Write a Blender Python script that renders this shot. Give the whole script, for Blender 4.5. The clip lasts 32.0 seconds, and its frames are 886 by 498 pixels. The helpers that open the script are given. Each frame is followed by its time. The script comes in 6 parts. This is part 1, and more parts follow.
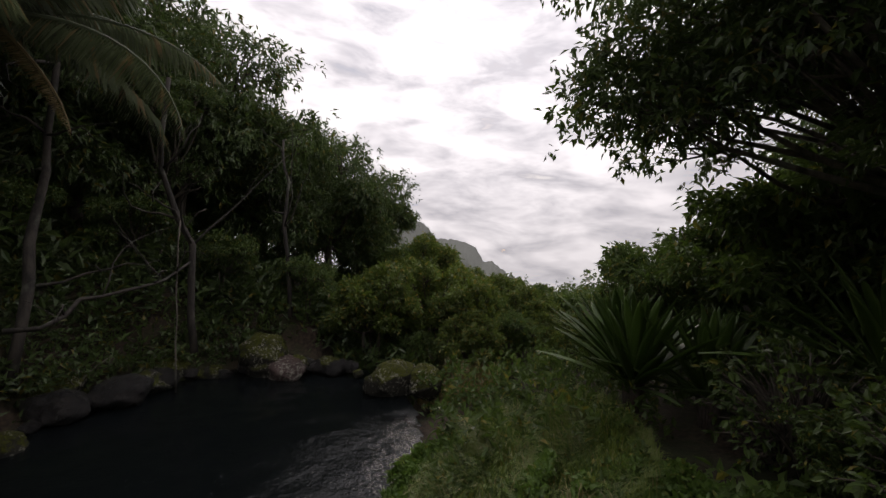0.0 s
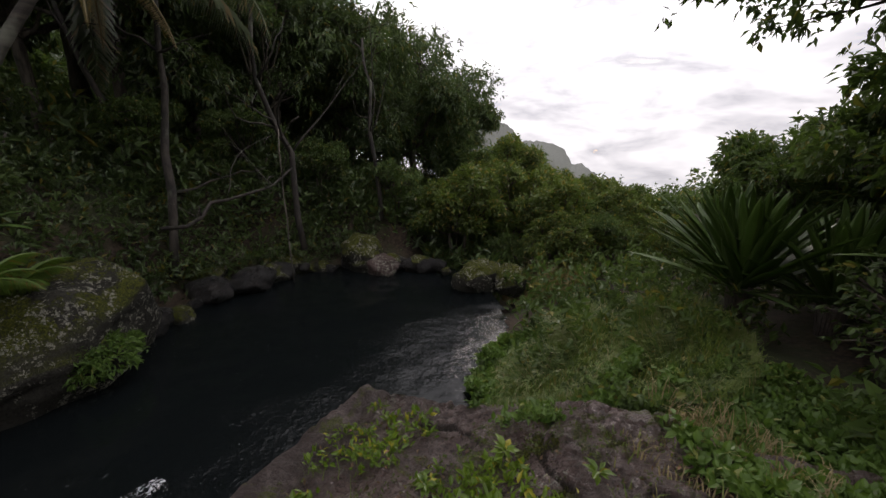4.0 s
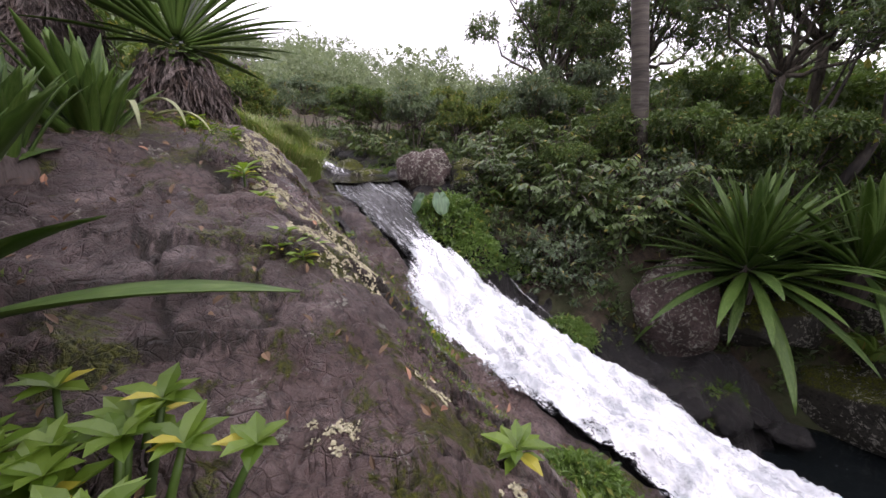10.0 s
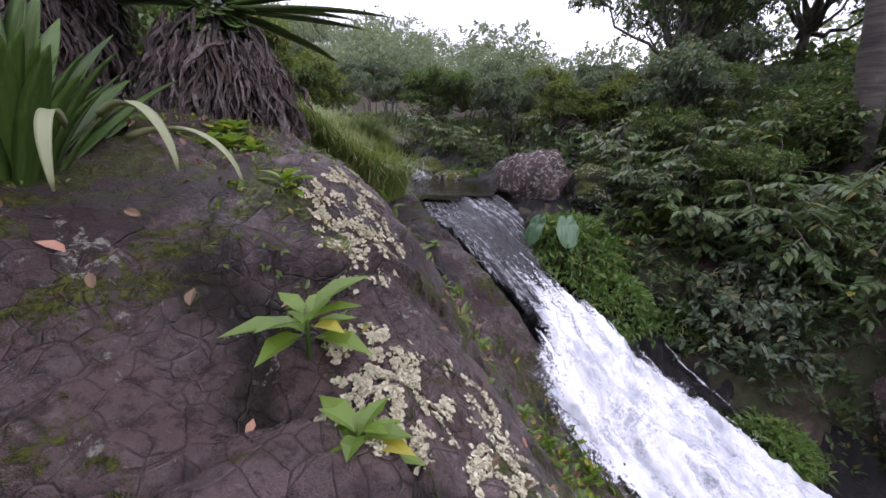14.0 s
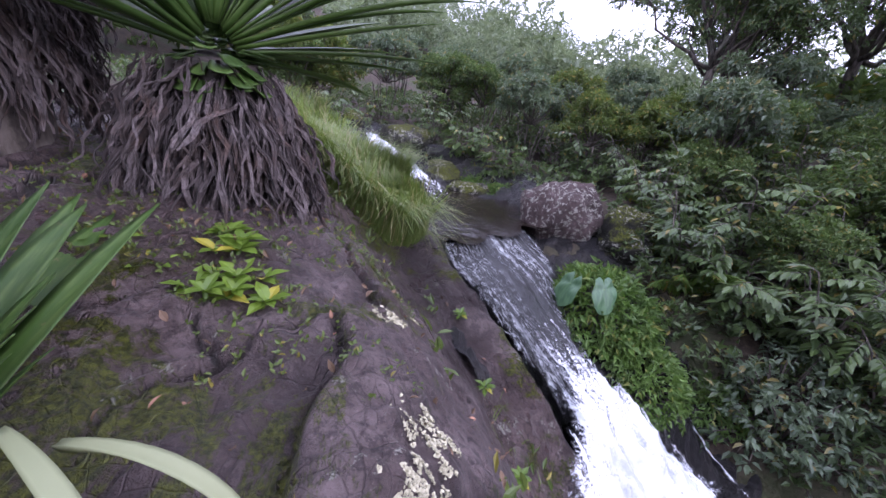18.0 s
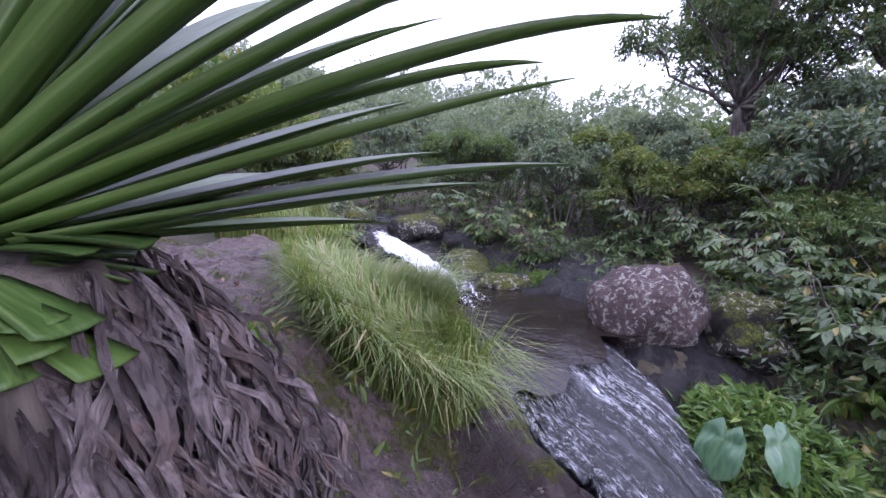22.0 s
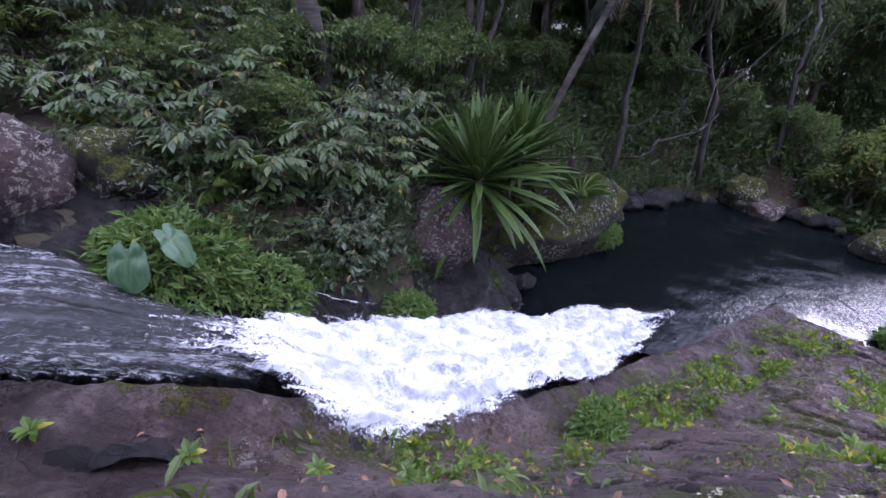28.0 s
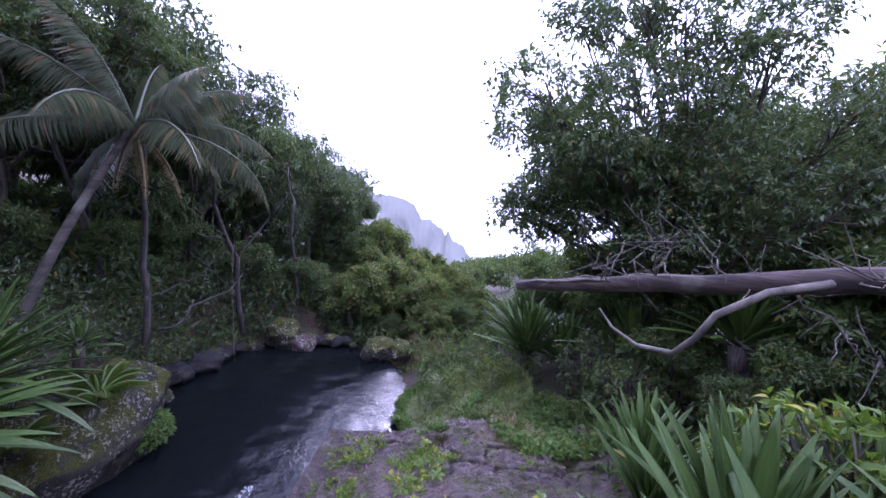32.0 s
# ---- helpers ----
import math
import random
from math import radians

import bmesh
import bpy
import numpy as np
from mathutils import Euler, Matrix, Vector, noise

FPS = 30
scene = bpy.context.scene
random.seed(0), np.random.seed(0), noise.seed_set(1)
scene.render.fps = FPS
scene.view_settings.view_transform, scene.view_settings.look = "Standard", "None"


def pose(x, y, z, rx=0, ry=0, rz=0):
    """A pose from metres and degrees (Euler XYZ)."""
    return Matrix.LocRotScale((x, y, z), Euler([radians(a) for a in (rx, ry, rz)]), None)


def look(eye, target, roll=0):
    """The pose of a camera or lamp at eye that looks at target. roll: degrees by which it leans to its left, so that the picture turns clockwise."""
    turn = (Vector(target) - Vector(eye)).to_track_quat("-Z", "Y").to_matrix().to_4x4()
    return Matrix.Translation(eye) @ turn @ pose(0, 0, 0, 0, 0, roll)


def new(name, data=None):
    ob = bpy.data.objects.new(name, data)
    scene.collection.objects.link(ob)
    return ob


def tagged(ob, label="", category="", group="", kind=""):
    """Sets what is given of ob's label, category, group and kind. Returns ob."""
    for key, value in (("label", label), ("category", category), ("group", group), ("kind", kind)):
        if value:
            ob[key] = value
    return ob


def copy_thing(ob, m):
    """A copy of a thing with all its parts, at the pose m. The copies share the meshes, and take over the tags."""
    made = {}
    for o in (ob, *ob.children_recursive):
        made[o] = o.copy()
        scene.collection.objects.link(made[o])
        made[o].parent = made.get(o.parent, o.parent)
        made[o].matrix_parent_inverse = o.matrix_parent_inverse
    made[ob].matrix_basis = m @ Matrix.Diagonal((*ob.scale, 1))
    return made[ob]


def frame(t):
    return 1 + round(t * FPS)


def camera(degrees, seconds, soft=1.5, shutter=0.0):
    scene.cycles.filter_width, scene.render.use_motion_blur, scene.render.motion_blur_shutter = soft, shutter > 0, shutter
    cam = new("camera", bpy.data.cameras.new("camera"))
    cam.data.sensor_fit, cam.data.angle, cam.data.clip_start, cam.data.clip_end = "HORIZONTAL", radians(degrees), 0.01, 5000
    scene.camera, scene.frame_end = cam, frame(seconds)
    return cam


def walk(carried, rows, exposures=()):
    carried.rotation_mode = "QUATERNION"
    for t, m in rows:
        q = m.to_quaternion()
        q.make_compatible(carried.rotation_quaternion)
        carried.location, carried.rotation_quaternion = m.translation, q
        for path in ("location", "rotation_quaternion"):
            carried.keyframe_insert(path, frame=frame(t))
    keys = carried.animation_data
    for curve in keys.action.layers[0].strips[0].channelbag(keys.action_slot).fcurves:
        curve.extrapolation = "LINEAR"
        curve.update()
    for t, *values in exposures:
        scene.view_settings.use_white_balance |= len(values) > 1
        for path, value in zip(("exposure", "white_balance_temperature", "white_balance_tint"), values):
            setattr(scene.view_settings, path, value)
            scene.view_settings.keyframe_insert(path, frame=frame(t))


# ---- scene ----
cam = camera(97, 32.0)
PATH = [
    (0.0, pose(-0.4980, 1.1790, 2.6670, 89.71, -3.49, -111.51)),
    (0.5, pose(-0.4965, 1.1730, 2.6715, 90.90, -2.71, -110.57)),
    (1.0, pose(-0.4965, 1.1730, 2.6715, 89.80, -3.17, -109.77)),
    (1.5, pose(-0.4950, 1.1610, 2.6760, 90.44, -2.70, -108.97)),
    (2.0, pose(-0.4950, 1.1610, 2.6760, 85.30, -3.61, -108.63)),
    (2.5, pose(-0.4905, 1.1295, 2.6835, 79.95, -2.96, -108.63)),
    (4.5, pose(-0.4800, 1.2060, 2.4960, 74.20, -0.78, -92.98)),
    (5.0, pose(-0.5055, 0.8190, 2.4270, 72.18, -0.42, -79.69)),
    (5.5, pose(-0.3165, -0.3435, 2.8710, 69.18, -0.07, -53.06)),
    (6.0, pose(-0.2700, -0.3240, 2.7960, 68.47, 0.40, -40.96)),
    (6.5, pose(-0.2670, -0.2565, 2.7675, 68.45, -2.87, -34.52)),
    (7.0, pose(-0.2640, -0.2265, 2.8050, 70.86, -1.93, -22.64)),
    (7.5, pose(-0.3678, -0.0617, 2.9121, 71.60, -0.40, -6.29)),
    (8.0, pose(-0.5953, 0.0993, 2.9300, 73.07, -4.48, 7.03)),
    (8.5, pose(-0.9818, 0.3159, 2.9262, 75.03, -3.52, 20.57)),
    (9.0, pose(-1.2772, 0.4816, 2.9355, 75.76, -1.48, 11.64)),
    (9.5, pose(-1.4553, 0.6674, 2.9884, 76.34, -1.94, 9.10)),
    (10.0, pose(-1.6216, 0.9086, 3.0296, 76.80, -1.23, 6.72)),
    (10.5, pose(-1.7343, 1.0944, 3.0615, 73.98, -0.84, -0.81)),
    (11.0, pose(-1.8458, 1.3379, 3.0501, 72.58, 0.99, 0.03)),
    (11.5, pose(-2.0049, 1.5610, 3.0596, 72.36, -1.02, 5.46)),
    (12.0, pose(-2.1980, 1.7530, 3.1307, 73.79, -3.38, 8.35)),
    (12.5, pose(-2.2913, 1.8874, 3.1641, 74.72, -2.92, 11.41)),
    (13.0, pose(-2.4098, 2.1183, 3.2388, 72.69, -3.55, 12.66)),
    (13.5, pose(-2.4950, 2.2430, 3.2721, 73.81, -2.51, 15.33)),
    (14.0, pose(-2.5480, 2.3695, 3.2701, 74.30, -1.57, 14.96)),
    (14.5, pose(-2.5994, 2.4873, 3.3737, 73.03, -0.51, 21.46)),
    (16.5, pose(-2.9223, 2.8019, 3.6817, 65.36, -2.35, 20.33)),
    (17.0, pose(-2.9309, 2.8072, 3.6546, 65.23, -1.88, 26.22)),
    (17.5, pose(-3.0172, 2.8829, 3.6830, 66.92, -3.22, 23.98)),
    (18.0, pose(-3.0851, 2.9590, 3.8493, 69.54, -7.27, 15.01)),
    (18.5, pose(-3.1611, 3.0827, 3.8848, 69.86, -8.47, 11.92)),
    (19.0, pose(-3.2658, 3.3602, 3.8447, 71.93, -4.50, 12.50)),
    (19.5, pose(-3.3044, 3.4526, 3.8687, 71.35, -3.14, 16.33)),
    (20.0, pose(-3.4050, 3.5764, 3.8653, 74.77, -6.73, 22.25)),
    (20.5, pose(-3.5410, 3.7296, 3.9326, 69.04, -8.12, 17.36)),
    (21.0, pose(-3.5865, 3.8372, 3.8908, 69.55, -3.88, 16.39)),
    (21.5, pose(-3.6585, 4.0028, 3.9537, 69.40, -4.69, 13.41)),
    (22.0, pose(-3.7079, 4.0867, 4.0073, 79.21, 0.65, 13.94)),
    (22.5, pose(-3.7589, 4.1519, 4.0391, 81.30, 4.06, 16.38)),
    (23.0, pose(-3.7615, 4.1634, 4.0393, 79.49, 0.92, 15.50)),
    (23.5, pose(-3.7501, 4.1620, 4.0364, 78.60, 0.10, 14.90)),
    (24.0, pose(-3.7190, 4.1519, 4.0215, 77.04, 0.90, 12.75)),
    (24.5, pose(-3.6875, 4.1389, 4.0020, 74.72, 0.35, 9.76)),
    (26.5, pose(-3.5060, 4.1214, 4.1566, 59.85, -0.43, -20.88)),
    (27.0, pose(-3.5721, 4.0871, 4.0810, 56.77, -2.12, -35.90)),
    (27.5, pose(-3.5067, 3.8725, 4.0115, 55.99, -2.34, -47.15)),
    (28.0, pose(-3.5185, 3.6397, 3.8454, 59.62, -1.16, -60.71)),
    (28.5, pose(-3.5515, 3.4523, 3.9341, 60.73, -1.27, -70.39)),
    (29.0, pose(-3.6605, 3.5157, 3.9207, 63.85, -1.73, -82.07)),
    (29.5, pose(-3.3708, 3.4945, 4.1184, 66.62, -2.17, -93.65)),
    (30.0, pose(-3.2471, 3.4503, 4.2280, 70.37, -4.14, -99.90)),
    (30.5, pose(-3.1769, 3.4358, 4.3021, 74.82, -4.94, -104.76)),
    (31.0, pose(-3.1900, 3.4370, 4.3116, 78.35, -3.20, -109.80)),
    (31.5, pose(-3.1943, 3.4273, 4.2799, 80.01, -4.71, -115.28)),
    (32.0, pose(-3.3075, 3.4557, 4.2363, 84.20, -6.13, -120.48)),
]
walk(cam, PATH, [(0.0, -0.8, 6900, 20), (2.0, -0.72, 6900, 20), (2.8, -0.6, 6800, 18), (4.5, -0.15, 6800, 19), (5.5, 0.28, 6800, 24), (7.0, 0.88, 6900, 24), (8.0, 1.18, 7000, 27), (9.0, 1.1, 6800, 27),
                 (11.0, 0.65, 6200, 30), (14.0, 0.62, 5900, 32), (18.0, 1.05, 5450, 38), (20.0, 1.15, 5450, 40), (23.0, 1.28, 5350, 42), (25.0, 1.1, 5350, 40), (28.0, 0.85, 5300, 39), (30.0, 1.08, 5150, 45), (32.0, 1.02, 5050, 48)])


# ---- world, sun ----
SUN_WAY = Vector((0.86, -0.41, 0.36)).normalized()  # from the place towards the sun
world = bpy.data.worlds.new("world")
scene.world = world
world.use_nodes = True
wt = world.node_tree
wt.nodes.clear()
w_out = wt.nodes.new("ShaderNodeOutputWorld")
w_bg = wt.nodes.new("ShaderNodeBackground")
sky = wt.nodes.new("ShaderNodeTexSky")
sky.sky_type, sky.sun_disc = "NISHITA", False
sky.sun_elevation = math.asin(SUN_WAY.z)
sky.sun_rotation = math.atan2(SUN_WAY.x, SUN_WAY.y)
sky.dust_density = 0.4
w_co = wt.nodes.new("ShaderNodeTexCoord")
# cloud deck: grey-white, brighter overhead and round the hidden sun, with breaks
w_dot = wt.nodes.new("ShaderNodeVectorMath")
w_dot.operation = "DOT_PRODUCT"
w_dot.inputs[1].default_value = SUN_WAY
w_glow = wt.nodes.new("ShaderNodeMapRange")
w_glow.inputs[1].default_value, w_glow.inputs[2].default_value = 0.2, 1.0
w_glow.inputs[3].default_value, w_glow.inputs[4].default_value = 0.0, 1.0
w_pow = wt.nodes.new("ShaderNodeMath")
w_pow.operation, w_pow.inputs[1].default_value = "POWER", 3.0
w_map = wt.nodes.new("ShaderNodeMapping")
w_map.inputs["Scale"].default_value = (1.6, 1.6, 5.0)
w_noise = wt.nodes.new("ShaderNodeTexNoise")
w_noise.inputs["Scale"].default_value, w_noise.inputs["Detail"].default_value = 3.4, 8.0
w_noise.inputs["Roughness"].default_value, w_noise.inputs["Distortion"].default_value = 0.55, 0.3
w_ramp = wt.nodes.new("ShaderNodeValToRGB")
w_ramp.color_ramp.elements[0].position, w_ramp.color_ramp.elements[0].color = 0.36, (0.5, 0.52, 0.56, 1)
w_ramp.color_ramp.elements[1].position, w_ramp.color_ramp.elements[1].color = 0.62, (0.95, 0.975, 1.0, 1)
w_gain = wt.nodes.new("ShaderNodeMath")
w_gain.operation, w_gain.inputs[1].default_value, w_gain.inputs[2].default_value = "MULTIPLY_ADD", 7.5, 13.5
w_mul = wt.nodes.new("ShaderNodeVectorMath")
w_mul.operation = "SCALE"
w_mask = wt.nodes.new("ShaderNodeMapRange")
w_mask.inputs[1].default_value, w_mask.inputs[2].default_value = 0.22, 0.36
w_mix = wt.nodes.new("ShaderNodeMix")
w_mix.data_type = "RGBA"
link = wt.links.new
link(w_co.outputs["Generated"], w_dot.inputs[0])
link(w_dot.outputs["Value"], w_glow.inputs[0])
link(w_glow.outputs[0], w_pow.inputs[0])
link(w_pow.outputs[0], w_gain.inputs[0])
link(w_co.outputs["Generated"], w_map.inputs[0])
link(w_map.outputs[0], w_noise.inputs["Vector"])
link(w_noise.outputs["Fac"], w_ramp.inputs[0])
link(w_ramp.outputs[0], w_mul.inputs[0])
w_sep = wt.nodes.new("ShaderNodeSeparateXYZ")
w_rise = wt.nodes.new("ShaderNodeMapRange")
w_rise.inputs[1].default_value, w_rise.inputs[2].default_value = 0.0, 0.9
w_rise.inputs[3].default_value, w_rise.inputs[4].default_value = 0.55, 1.2
w_scale = wt.nodes.new("ShaderNodeMath")
w_scale.operation = "MULTIPLY"
link(w_co.outputs["Generated"], w_sep.inputs[0])
link(w_sep.outputs["Z"], w_rise.inputs[0])
link(w_rise.outputs[0], w_scale.inputs[0])
link(w_gain.outputs[0], w_scale.inputs[1])
link(w_scale.outputs[0], w_mul.inputs["Scale"])
link(w_noise.outputs["Fac"], w_mask.inputs[0])
link(w_mask.outputs[0], w_mix.inputs["Factor"])
link(sky.outputs[0], w_mix.inputs["A"])
link(w_mul.outputs[0], w_mix.inputs["B"])
link(w_mix.outputs["Result"], w_bg.inputs["Color"])
w_bg.inputs["Strength"].default_value = 0.14
link(w_bg.outputs[0], w_out.inputs[0])

sun = new("sun", bpy.data.lights.new("sun", "SUN"))
sun.data.energy, sun.data.angle, sun.data.color = 0.9, radians(14), (1.0, 0.95, 0.88)
sun.matrix_world = look(SUN_WAY * 50, (0, 0, 0))

# ---- small kit ----
import mathutils.bvhtree

RNG = np.random.default_rng(7)
PACE = 1.5  # the place is laid out in paces of this many metres


def interp(x, xs, ys):
    return np.interp(x, xs, ys)


def smooth(x, a, b):
    t = np.clip((np.asarray(x, float) - a) / (b - a), 0, 1)
    return t * t * (3 - 2 * t)


def mesh_from(name, verts, faces, material, smooth_shade=True):
    me = bpy.data.meshes.new(name)
    me.from_pydata([tuple(v) for v in verts], [], [tuple(f) for f in faces])
    if smooth_shade:
        me.polygons.foreach_set("use_smooth", [True] * len(me.polygons))
    me.materials.append(material)
    me.update()
    return me


def arrays_mesh(name, verts, faces, material, smooth_shade=False):
    """A mesh from number arrays: verts (n, 3), faces (m, 3 or 4)."""
    verts, faces = np.asarray(verts, np.float32), np.asarray(faces, np.int32)
    me = bpy.data.meshes.new(name)
    k = faces.shape[1]
    me.vertices.add(len(verts))
    me.vertices.foreach_set("co", verts.ravel())
    me.loops.add(faces.size)
    me.loops.foreach_set("vertex_index", faces.ravel())
    me.polygons.add(len(faces))
    me.polygons.foreach_set("loop_start", np.arange(0, faces.size, k, dtype=np.int32))
    me.polygons.foreach_set("use_smooth", np.full(len(faces), smooth_shade))
    me.materials.append(material)
    me.update()
    me.validate()
    return me


def thing(name, at=(0, 0, 0), label="", category="", group="", kind=""):
    ob = new(name)
    ob.empty_display_size = 0.1
    ob.location = at
    return tagged(ob, label, category, group, kind)


def part(name, me, parent, label="", m=None):
    """Links a mesh as one part under a thing or a part; its own pose m is in the parent's space."""
    ob = new(name, me)
    ob.parent = parent
    if m is not None:
        ob.matrix_basis = m
    if label:
        ob["label"] = label
    if name in ("foliage", "stemwork", "crown"):
        ob["kind"] = "stuff"
    return ob


def fbm(p, scale, octaves=4, seed=0.0):
    """Fractal noise at each row of p."""
    off = Vector((seed * 7.3, seed * 3.1, seed * 5.7))
    return np.array([noise.fractal(Vector(q) * scale + off, 1.0, 2.0, octaves) for q in p])


def tube(points, radii, sides=8, wobble=0.0, seed=0):
    """Verts and faces of a tapered tube along points."""
    points = [Vector(p) for p in points]
    rng = np.random.default_rng(seed)
    verts, faces = [], []
    ref = Vector((0.31, 0.95, 0.07))
    for i, p in enumerate(points):
        d = (points[min(i + 1, len(points) - 1)] - points[max(i - 1, 0)]).normalized()
        a = d.cross(ref).normalized()
        b = d.cross(a)
        for k in range(sides):
            g = 2 * math.pi * k / sides
            r = radii[i] * (1 + wobble * (rng.random() - 0.5))
            verts.append(p + (a * math.cos(g) + b * math.sin(g)) * r)
    for i in range(len(points) - 1):
        for k in range(sides):
            q = (k + 1) % sides
            faces.append((i * sides + k, i * sides + q, (i + 1) * sides + q, (i + 1) * sides + k))
    n = len(verts)
    verts += [points[0], points[-1]]
    last = (len(points) - 1) * sides
    for k in range(sides):
        q = (k + 1) % sides
        faces.append((k, n, q))
        faces.append((last + k, last + q, n + 1))
    return verts, faces


def tubes_mesh(name, runs, material, sides=7, wobble=0.1):
    verts, faces = [], []
    for i, (points, radii) in enumerate(runs):
        v, f = tube(points, radii, sides, wobble, i)
        o = len(verts)
        verts += v
        faces += [tuple(o + a for a in q) for q in f]
    return mesh_from(name, verts, faces, material)


def curve_points(a, b, sag=(0, 0, 0), n=6, jitter=0.0, seed=0):
    rng = np.random.default_rng(seed)
    a, b, sag = np.array(a, float), np.array(b, float), np.array(sag, float)
    out = []
    for i in range(n):
        t = i / (n - 1)
        p = a + (b - a) * t + sag * 4 * t * (1 - t)
        if 0 < i < n - 1:
            p = p + (rng.random(3) - 0.5) * jitter
        out.append(p)
    return out


def unit(v):
    return v / np.maximum(np.linalg.norm(v, axis=-1, keepdims=True), 1e-9)


def leaf_cloud(base, way, up, length, width, droop=0.15, fold=0.25, fine=False):
    """Pointed leaves folded along the rib: 4 verts and 2 triangles each, or 9 verts and 8 triangles, rounder, for plants close by."""
    n = len(base)
    way = unit(way)
    side = unit(np.cross(way, up))
    up = np.cross(side, way)
    L, W = length[:, None], width[:, None]

    def at(t, u, lift=0.0):
        return base + way * L * t + side * W * 0.5 * u - up * (L * droop * t * t) + up * W * lift

    if fine:
        v = np.stack([at(0, 0), at(0.25, -0.75, fold), at(0.25, 0, 0), at(0.25, 0.75, fold), at(0.6, -1.0, fold), at(0.6, 0, 0), at(0.6, 1.0, fold), at(0.88, 0, 0.02), at(1.02, 0, 0)], 1)
        f = np.array([[0, 2, 1], [0, 3, 2], [1, 2, 5], [1, 5, 4], [2, 3, 6], [2, 6, 5], [4, 5, 8], [5, 6, 8]])
    else:
        v = np.stack([base, at(0.45, 1, fold), at(1, 0), at(0.45, -1, fold)], 1)
        f = np.array([[0, 1, 2], [0, 2, 3]])
    k = v.shape[1]
    faces = (np.arange(n)[:, None, None] * k + f[None]).reshape(-1, 3)
    return v.reshape(-1, 3), faces


def sprigs(centres, outward, per, length, width, spread=0.9, hang=0.3, rng=RNG, droop=0.2, fine=False):
    """Tufts of leaves that start at each centre and point away from it."""
    n = len(centres)
    c = np.repeat(centres, per, 0) + rng.normal(0, length * 0.35, (n * per, 3))
    o = np.repeat(outward, per, 0)
    w = unit(o * (1 - spread * 0.5) + rng.normal(0, spread, (n * per, 3)) * 0.7 - np.array([0, 0, hang]))
    up = unit(rng.normal(0, 0.5, (n * per, 3)) + np.array([0, 0, 1.0]))
    s = 0.65 + 0.7 * rng.random(n * per)
    return leaf_cloud(c, w, up, length * s, width * s * (0.8 + 0.4 * rng.random(n * per)), droop, fine=fine)


def blob_points(n, centre, radii, rng, shell=0.55, low=-0.6):
    """Points through an uneven ellipsoid, thicker towards its skin, and the ways out."""
    d = unit(rng.normal(0, 1, (n * 2, 3)))
    d = d[d[:, 2] > low][:n]
    r = (shell + (1 - shell) * rng.random(len(d))) * (0.8 + 0.5 * np.array([noise.noise(Vector(q) * 2.6 + Vector(centre)) for q in d]) + 0.25 * rng.random(len(d)) ** 4)
    return np.array(centre) + d * r[:, None] * np.array(radii), d

